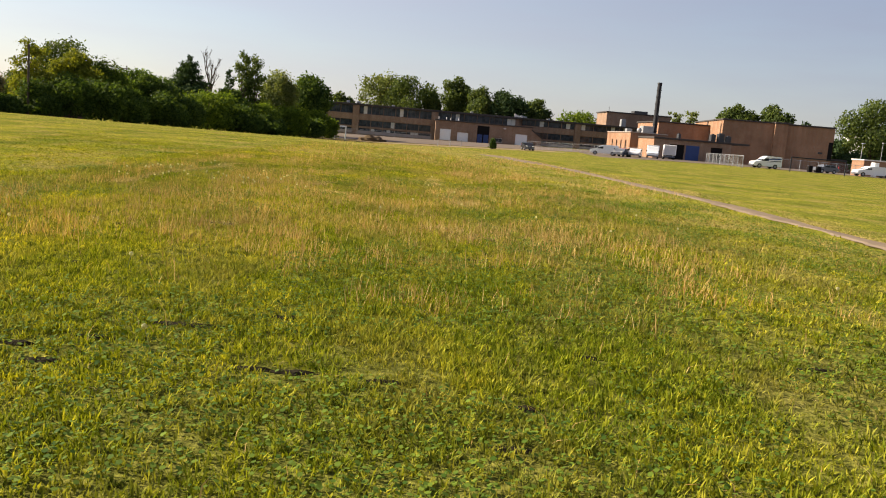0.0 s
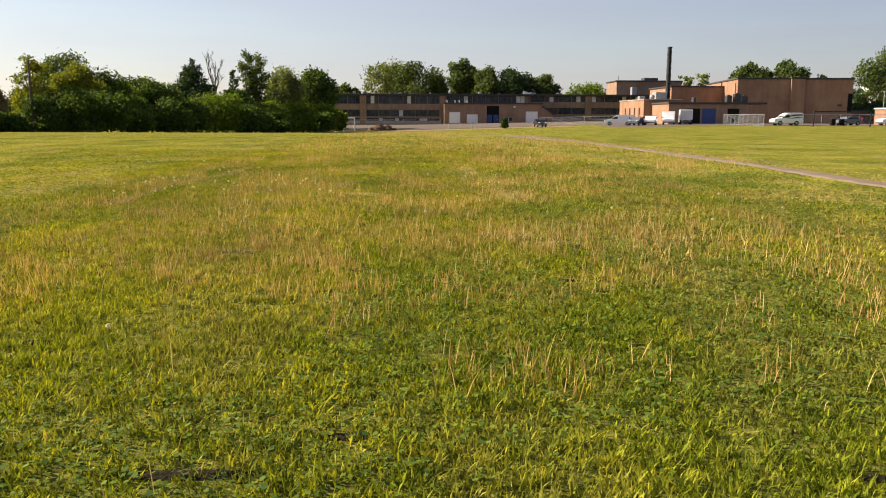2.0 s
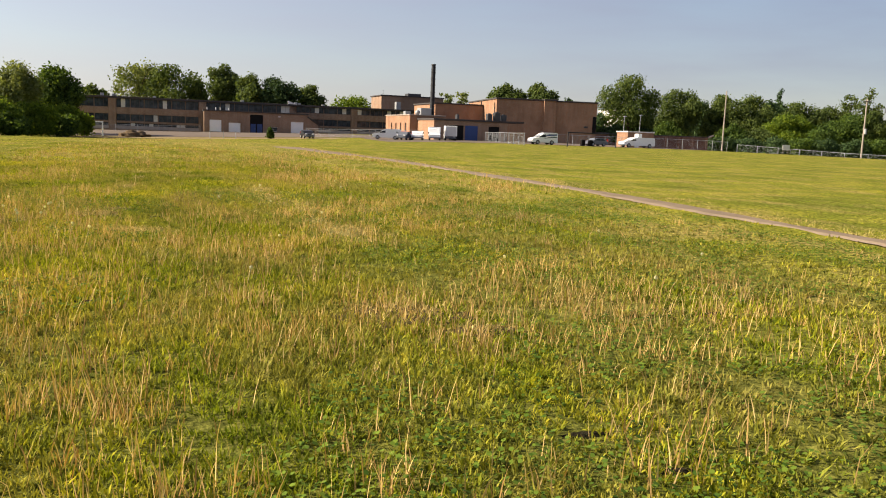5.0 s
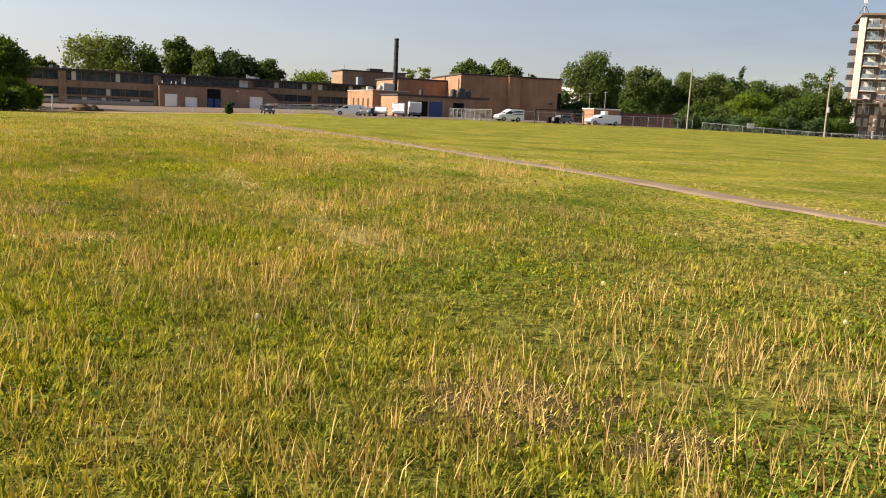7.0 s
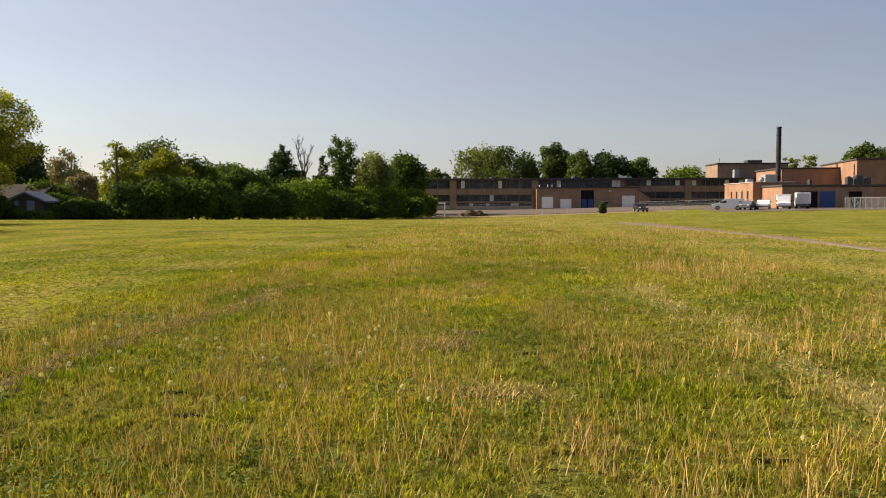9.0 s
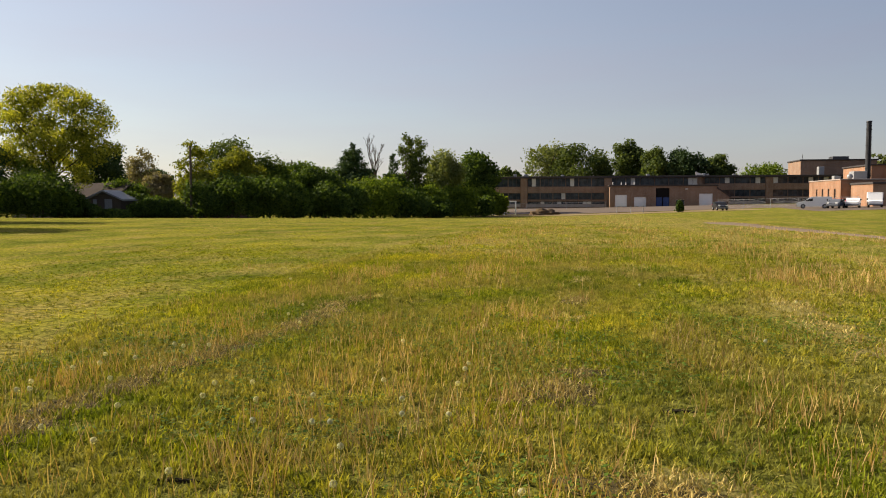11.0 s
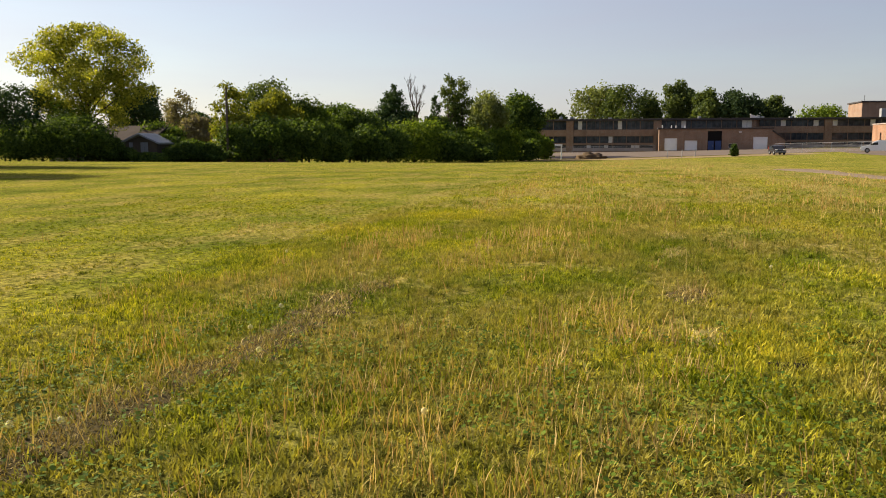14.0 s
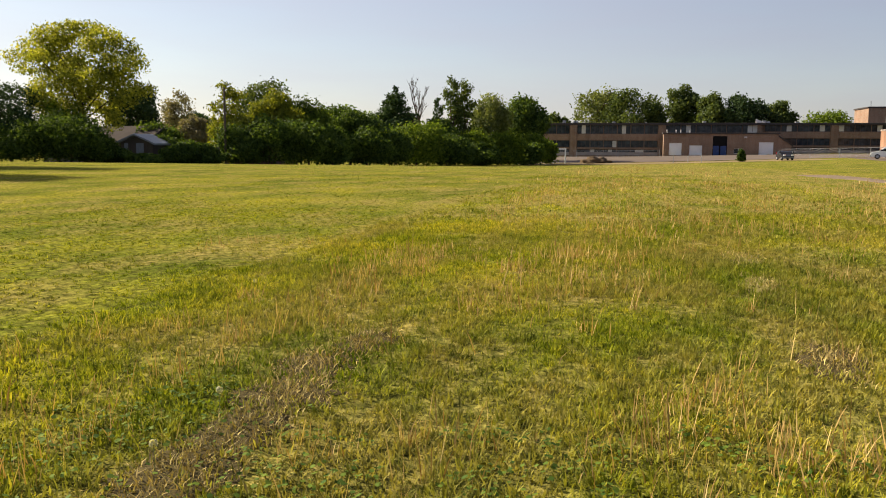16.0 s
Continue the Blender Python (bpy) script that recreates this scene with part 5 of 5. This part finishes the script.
rw = random.Random(19)
for k in range(15):
    yk = 14.2 + k * 0.56
    WORN.append((-4.83 + 0.03 * (yk - 14.2) + rw.uniform(-0.08, 0.08), yk, rw.uniform(0.15, 0.24), rw.uniform(0.28, 0.42), "bare"))
# flat dark patches: a hollow's shade painted into earth colour
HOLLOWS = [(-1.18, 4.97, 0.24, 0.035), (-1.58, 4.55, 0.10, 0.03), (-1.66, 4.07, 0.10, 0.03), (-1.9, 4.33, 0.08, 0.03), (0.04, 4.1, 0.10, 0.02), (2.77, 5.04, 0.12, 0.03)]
# more such patches at chance spots
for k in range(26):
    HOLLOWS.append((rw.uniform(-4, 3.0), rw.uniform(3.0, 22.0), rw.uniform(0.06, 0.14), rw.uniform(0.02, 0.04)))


def bald(x, y):
    """How bare the turf is, by the worn places and a few chance ones."""
    out = np.clip((fractal(x, y, 0.55, 41) - 0.68) * 4, 0, 0.4)
    for wx, wy, ww, wl, kind in WORN:
        d2 = ((x - wx) / ww) ** 2 + ((y - wy) / wl) ** 2
        out = np.maximum(out, np.exp(-d2 * 0.9) * (0.93 if kind == "bare" else 0.5))
    for hx, hy, hw, hl in HOLLOWS:
        d2 = ((x - hx) / hw) ** 2 + ((y - hy) / (hl * 1.3)) ** 2
        out = np.maximum(out, np.exp(-d2 ** 2))
    return out


def worn_patch(name, wx, wy, ww, wl, material, label, category, seed):
    """A ragged low patch lying on the turf's floor."""
    rn = random.Random(seed)
    bm = bmesh.new()
    z = lambda px, py: float(surface_z(np.array([px]), np.array([py]))[0])
    mid = bm.verts.new((wx, wy, z(wx, wy) + 0.014))
    inner, outer = [], []
    for k in range(22):
        a = k / 22 * 6.283
        q = rn.uniform(0.7, 1.2)
        for ring, f, lift in ((inner, 0.6, 0.012), (outer, 1.15 * q, 0.0)):
            px, py = wx + math.cos(a) * ww * f, wy + math.sin(a) * wl * f
            ring.append(bm.verts.new((px, py, z(px, py) + lift + rn.uniform(0, 0.006))))
    for k in range(22):
        n = (k + 1) % 22
        bm.faces.new((mid, inner[k], inner[n]))
        bm.faces.new((inner[k], outer[k], outer[n], inner[n]))
    return tagged(mesh_ob(name, bm, material), label, category, kind="structure")


def blades(name, x, y, length, width, lean, material, label, segs, kind="stuff", category="grass", bend=0.3):
    """Many separate bent blades in one mesh."""
    n = len(x)
    z = surface_z(x, y) - 0.004
    az = G.random(n) * 2 * np.pi
    la = G.random(n) * 2 * np.pi
    ll = lean * (0.4 + 1.2 * G.random(n)) * length
    dx, dy = np.cos(az) * width / 2, np.sin(az) * width / 2
    tx, ty = np.cos(la) * ll, np.sin(la) * ll
    base = np.stack([x, y, z], -1)
    side = np.stack([dx, dy, np.zeros(n)], -1)
    tip = base + np.stack([tx, ty, np.sqrt(np.maximum(length ** 2 - ll ** 2, (0.25 * length) ** 2))], -1)
    if segs == 1:
        v = np.stack([base - side, base + side, tip], 1).reshape(-1, 3)
        me = raw_mesh(name, v, np.arange(3 * n), np.full(n, 3), material)
    else:
        mid = base + np.stack([tx * bend, ty * bend, (tip[:, 2] - z) * 0.6], -1)
        v = np.stack([base - side, base + side, mid + side * 0.8, mid - side * 0.8, tip], 1).reshape(-1, 3)
        o = np.arange(n)[:, None] * 5
        f = np.concatenate([o + np.array([0, 1, 2, 3]), o + np.array([3, 2, 4])], 1).ravel()
        me = raw_mesh(name, v, f, np.tile([4, 3], n), material)
    return tagged(new(name, me), label, category, kind=kind)


def scatter(n, x0, x1, y0, y1):
    return x0 + (x1 - x0) * G.random(n), y0 + (y1 - y0) * G.random(n)


def turf(name, n, per, y0, y1, near_off, far_off, lo, hi, wide, label, taper=False, taper_x=1.0):
    """Tufts of leafy blades over a stretch of the field, between two distances from the line walked."""
    y = y0 + (y1 - y0) * G.random(n)
    if taper:
        y = y0 + (y1 - y0) * G.random(n) ** 1.3
    x = line_x(y) + (near_off + (far_off - near_off) * G.random(n) ** taper_x) * np.where(G.random(n) < 0.5, -1, 1)
    x, y = x + G.normal(size=n) * 0.10 * far_off * (far_off < 10), y + G.normal(size=n) * 0.9
    mown = (x > np_path_x(y) + 0.6) | (x < -7.2 + 1.2 * value_noise(x, y, 0.5, 5))
    clump = fractal(x, y, 1.4, 3)
    gaps = np.clip(0.15 + 1.9 * (value_noise(x, y, 7.0, 91) * 0.6 + value_noise(x, y, 3.1, 92) * 0.4), 0.2, 1)
    ok = keep_off_path(x, y) & (G.random(n) < gaps * np.clip(0.45 + 0.9 * clump, 0, 1) * (1 - 0.93 * bald(x, y)) * np.where(mown, 0.6, 1.0))
    x, y, clump, mown = x[ok], y[ok], clump[ok], mown[ok]
    knot = value_noise(x, y, 7.0, 91) * 0.6 + value_noise(x, y, 3.1, 92) * 0.4
    height = (lo + (hi - lo) * G.random(len(x)) ** 1.6) * (0.45 + 0.5 * clump + 0.75 * knot) * np.where(mown, 0.5, 1.0)
    num = np.maximum(2, (per * (0.5 + G.random(len(x)))).astype(int))
    tot = int(num.sum())
    rad = np.abs(G.normal(size=tot)) * np.repeat(height, num) * 0.75
    ang = G.random(tot) * 2 * np.pi
    bx, by = np.repeat(x, num) + np.cos(ang) * rad, np.repeat(y, num) + np.sin(ang) * rad
    ln = np.repeat(height, num) * (0.55 + 0.6 * G.random(tot))
    out = ang + G.normal(size=tot) * 0.8
    return leaves_at(name, bx, by, ln, wide * (0.55 + 0.9 * G.random(tot)), out, M_BLADE, label)


def leaves_at(name, x, y, length, width, out, material, label):
    """Leaf-shaped blades, widest below the middle, that lean out from their tufts."""
    n = len(x)
    z = surface_z(x, y) - 0.004
    lean = np.clip(0.62 + 0.28 * G.normal(size=n), 0.05, 0.97) * length
    rise = np.sqrt(length ** 2 - lean ** 2)
    base = np.stack([x, y, z], -1)
    ox, oy = np.cos(out), np.sin(out)
    tip = base + np.stack([ox * lean, oy * lean, rise], -1)
    mid = base + np.stack([ox * lean * 0.36, oy * lean * 0.36, rise * 0.55], -1)
    turn = out + np.pi / 2 + G.normal(size=n) * 0.5
    side = np.stack([np.cos(turn) * width / 2, np.sin(turn) * width / 2, np.zeros(n)], -1)
    v = np.stack([base, mid + side, tip, mid - side], 1).reshape(-1, 3)
    return tagged(new(name, raw_mesh(name, v, np.arange(4 * n), np.full(n, 4), material)), label, "grass", kind="stuff")


turf("grass", 116000, 9, 1.0, 30.0, 0.0, 3.0, 0.032, 0.072, 0.0078, "short green turf tufts near the walked line")
turf("grass", 64000, 8, 0.0, 33.0, 3.0, 7.5, 0.034, 0.075, 0.0115, "short green turf tufts on the open field")
turf("grass", 36000, 5, 0.0, 48.0, 7.5, 30, 0.03, 0.07, 0.017, "green turf on the open field", True, 1.7)
turf("grass", 20000, 5, 30.0, 54.0, 0.0, 8.0, 0.03, 0.07, 0.019, "green turf further up the field", True)


def stand_at(x, y):
    """Where dry stalks stand thick: by chance, in the dried belt, beside the rut and one loose stand."""
    st = 0.6 * fractal(x, y * 0.4, 0.42, 21) + 0.4 * fractal(x, y, 1.5, 23)
    st = st + 0.20 * np.exp(-((y - 10.3 - 0.25 * x) / 1.5) ** 2) * (x < 4) - 0.30 * np.exp(-((y - 3.5) / 2.6) ** 2)
    for sx, sy, sr in ((-3.1, 17.6, 0.55), (-3.0, 16.0, 0.6), (-3.2, 19.0, 0.4), (-5.3, 19.4, 0.4), (-2.4, 19.9, 0.35), (-0.1, 9.7, 0.6), (-2.0, 9.6, 0.5), (1.3, 8.5, 0.3), (2.7, 10.7, 0.5), (-2.5, 30.0, 1.6)):
        st = st + 0.30 * np.exp(-((x - sx) ** 2 + (y - sy) ** 2) / sr ** 2)
    st = st + 0.16 * np.exp(-((x + 5.15) / 0.28) ** 2) - 0.20 * np.exp(-((x + 4.62) / 0.22) ** 2) * (y > 15) - 0.16 * np.exp(-((x + 1.5) / 0.5) ** 2) * (y > 16)
    st = st - 0.07 * (x > 0.6) * (y < 15) - 0.11 * np.exp(-((y - 22.5) / 2.6) ** 2)
    return np.clip((st - 0.47) * 6, 0.02, 1) * (x < np_path_x(y) - 0.5) * np.clip(1.15 + (x + 5.2) * 1.0, 0.03, 1)


def stalks(tries, box_, per, spread, lo, hi, wide, label):
    """Dry stalks in many small tufts."""
    cx, cy = scatter(tries, *box_)
    ok = G.random(tries) < stand_at(cx, cy)
    cx, cy = cx[ok], cy[ok]
    size = 0.4 + 1.2 * G.random(len(cx)) ** 2
    num = np.maximum(2, (per * size * (0.4 + G.random(len(cx)))).astype(int))
    x = np.repeat(cx, num) + G.normal(size=num.sum()) * np.repeat(size, num) * spread
    y = np.repeat(cy, num) + G.normal(size=num.sum()) * np.repeat(size, num) * spread
    ln = (lo + (hi - lo) * G.random(len(x)) ** 1.5) * np.repeat(0.7 + 0.6 * G.random(len(cx)), num)
    return blades("dry_stalks", x, y, ln, wide * (0.7 + 0.6 * G.random(len(x))), 0.3, M_DRYBLADE, label, 2, category="dry grass", bend=0.5)


stalks(7600, (-7, 7, 3.5, 27.0), 18, 0.085, 0.05, 0.20, 0.0050, "straw-coloured dry grass stalks in loose tufts")
stalks(4600, (-14, 14, 22.0, 46.0), 8, 0.16, 0.08, 0.24, 0.0085, "straw-coloured dry stalks further up the field")
stalks(4200, (-26, 22, 44.0, 84.0), 4, 0.25, 0.08, 0.19, 0.016, "distant straw-coloured stalks on the field")

# dead thatch in the raked strip, the rut and bare patches
for k, (wx, wy, ww, wl, kind) in enumerate(WORN):
    if kind == "bare":
        worn_patch("bare_patch", wx, wy, ww, wl, M_BARE, "flattened brown dead grass and thatch in the turf", "bare patch", k)
    else:
        worn_patch("cut_patch", wx, wy, ww, wl, M_PALE, "pale closely cut dry grass in the turf", "dry patch", k)
# lay the dark patches that stand for shaded hollows
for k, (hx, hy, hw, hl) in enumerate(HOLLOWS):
    worn_patch("hollow_shade_patch", hx, hy, hw, hl, M_HOLLOW_SHADE, "dark flat earth patch with a hollow's shade painted in, between grass tufts", "soil hollow", 500 + k)
tx_, ty_ = [], []
for wx, wy, ww, wl, kind in WORN:
    m = int((2700 if kind == "bare" else 1300) * ww * wl / 0.1)
    tx_.append(wx + G.normal(size=m) * ww * 0.5)
    ty_.append(wy + G.normal(size=m) * wl * 0.55)
x, y = np.concatenate(tx_), np.concatenate(ty_)
blades("dead_thatch", x, y, 0.015 + 0.065 * G.random(len(x)) ** 1.5, 0.004 + 0.006 * G.random(len(x)), 0.93, M_THATCH, "brown dead thatch lying in the raked strip and rut", 2, category="thatch")

# single cut straws lying loose on the turf
x, y = scatter(2600, -7, 6.5, 2.5, 24)
blades("loose_straw", x, y, 0.05 + 0.16 * G.random(len(x)) ** 2, 0.004 + 0.003 * G.random(len(x)), 0.8, M_DRYBLADE, "pale cut straws lying loose on the turf", 2, category="straw", bend=0.2)

# clover: low round leaves in patches
x, y = scatter(190000, -6.5, 7.5, 2, 21)
ok = (fractal(x, y, 0.6, 61) + 0.25 * value_noise(x, y, 6.0, 62) > 0.64) & keep_off_path(x, y) & (G.random(len(x)) > bald(x, y))
x, y = x[ok], y[ok]
n = len(x)
z = surface_z(x, y) + 0.015 + 0.045 * G.random(n)
r = 0.006 + 0.008 * G.random(n)
az = G.random(n) * 6.283
t1, t2 = (G.random(n) - 0.5) * 0.9, (G.random(n) - 0.5) * 0.9
corner = []
for k in range(5):
    a = az + k * 6.283 / 5
    corner.append(np.stack([x + np.cos(a) * r, y + np.sin(a) * r, z + r * (np.cos(a) * t1 + np.sin(a) * t2)], -1))
v = np.stack(corner, 1).reshape(-1, 3)
tagged(new("clover", raw_mesh("clover", v, np.arange(5 * n), np.full(n, 5), M_CLOVER)), "dark green clover leaves in low patches", "clover", kind="stuff")


# dandelion clocks
def dandelion():
    d = thing("dandelion", (0, 0, 0), "white dandelion seed head on a thin stem", "dandelion", "dandelion clocks in the grass")
    part("stem", rod((0, 0, -0.01), (0.012, 0.006, 0.13), 0.002, 0.0016, 5), M_STEM, d)
    bm = bmesh.new()
    bmesh.ops.create_icosphere(bm, subdivisions=1, radius=0.006, matrix=Matrix.Translation((0.012, 0.006, 0.133)))
    rr = random.Random(2)
    for k in range(70):
        u = Vector((rr.gauss(0, 1), rr.gauss(0, 1), rr.gauss(0, 1) + 0.25)).normalized()
        c = Vector((0.012, 0.006, 0.133)) + u * 0.016
        s = u.orthogonal().normalized() * 0.0055
        s2 = u.cross(s)
        q = [bm.verts.new(c + w) for w in (s, s2, -s, -s2)]
        bm.faces.new(q)
    part("seed_head", bm, M_FLUFF, d)
    return d


first = dandelion()
spots = []
rd = random.Random(33)
while len(spots) < 70:
    cx, cy = rd.uniform(-7.5, 5.5), rd.uniform(4.0, 24)
    if rd.random() < 0.35:
        cx, cy = rd.gauss(-4.9, 0.4), rd.uniform(14.5, 21)
    if rd.random() < 0.30:
        cx, cy = rd.gauss(-2.9, 0.5), rd.gauss(16.3, 0.7)
    spots.append((cx, cy))
for k, (cx, cy) in enumerate(spots):
    zz = float(surface_z(np.array([cx]), np.array([cy]))[0])
    m = pose(cx, cy, zz, rd.uniform(-18, 18), rd.uniform(-18, 18), rd.uniform(0, 360))
    if k == 0:
        first.matrix_world = m
    else:
        copy_thing(first, m)

# dry brown fringe along the footpath
n = 26000
y = 4 + 56 * G.random(n) ** 1.1
x = np_path_x(y) + 0.28 + 1.1 * G.random(n) ** 1.8
ok = fractal(x, y, 0.8, 91) > 0.36
x, y = x[ok], y[ok]
blades("dry_fringe", x, y, 0.02 + 0.05 * G.random(len(x)), 0.007 + 0.009 * G.random(len(x)), 0.85, M_THATCH, "brown dry grass fringe beside the footpath", 1, category="dry grass")
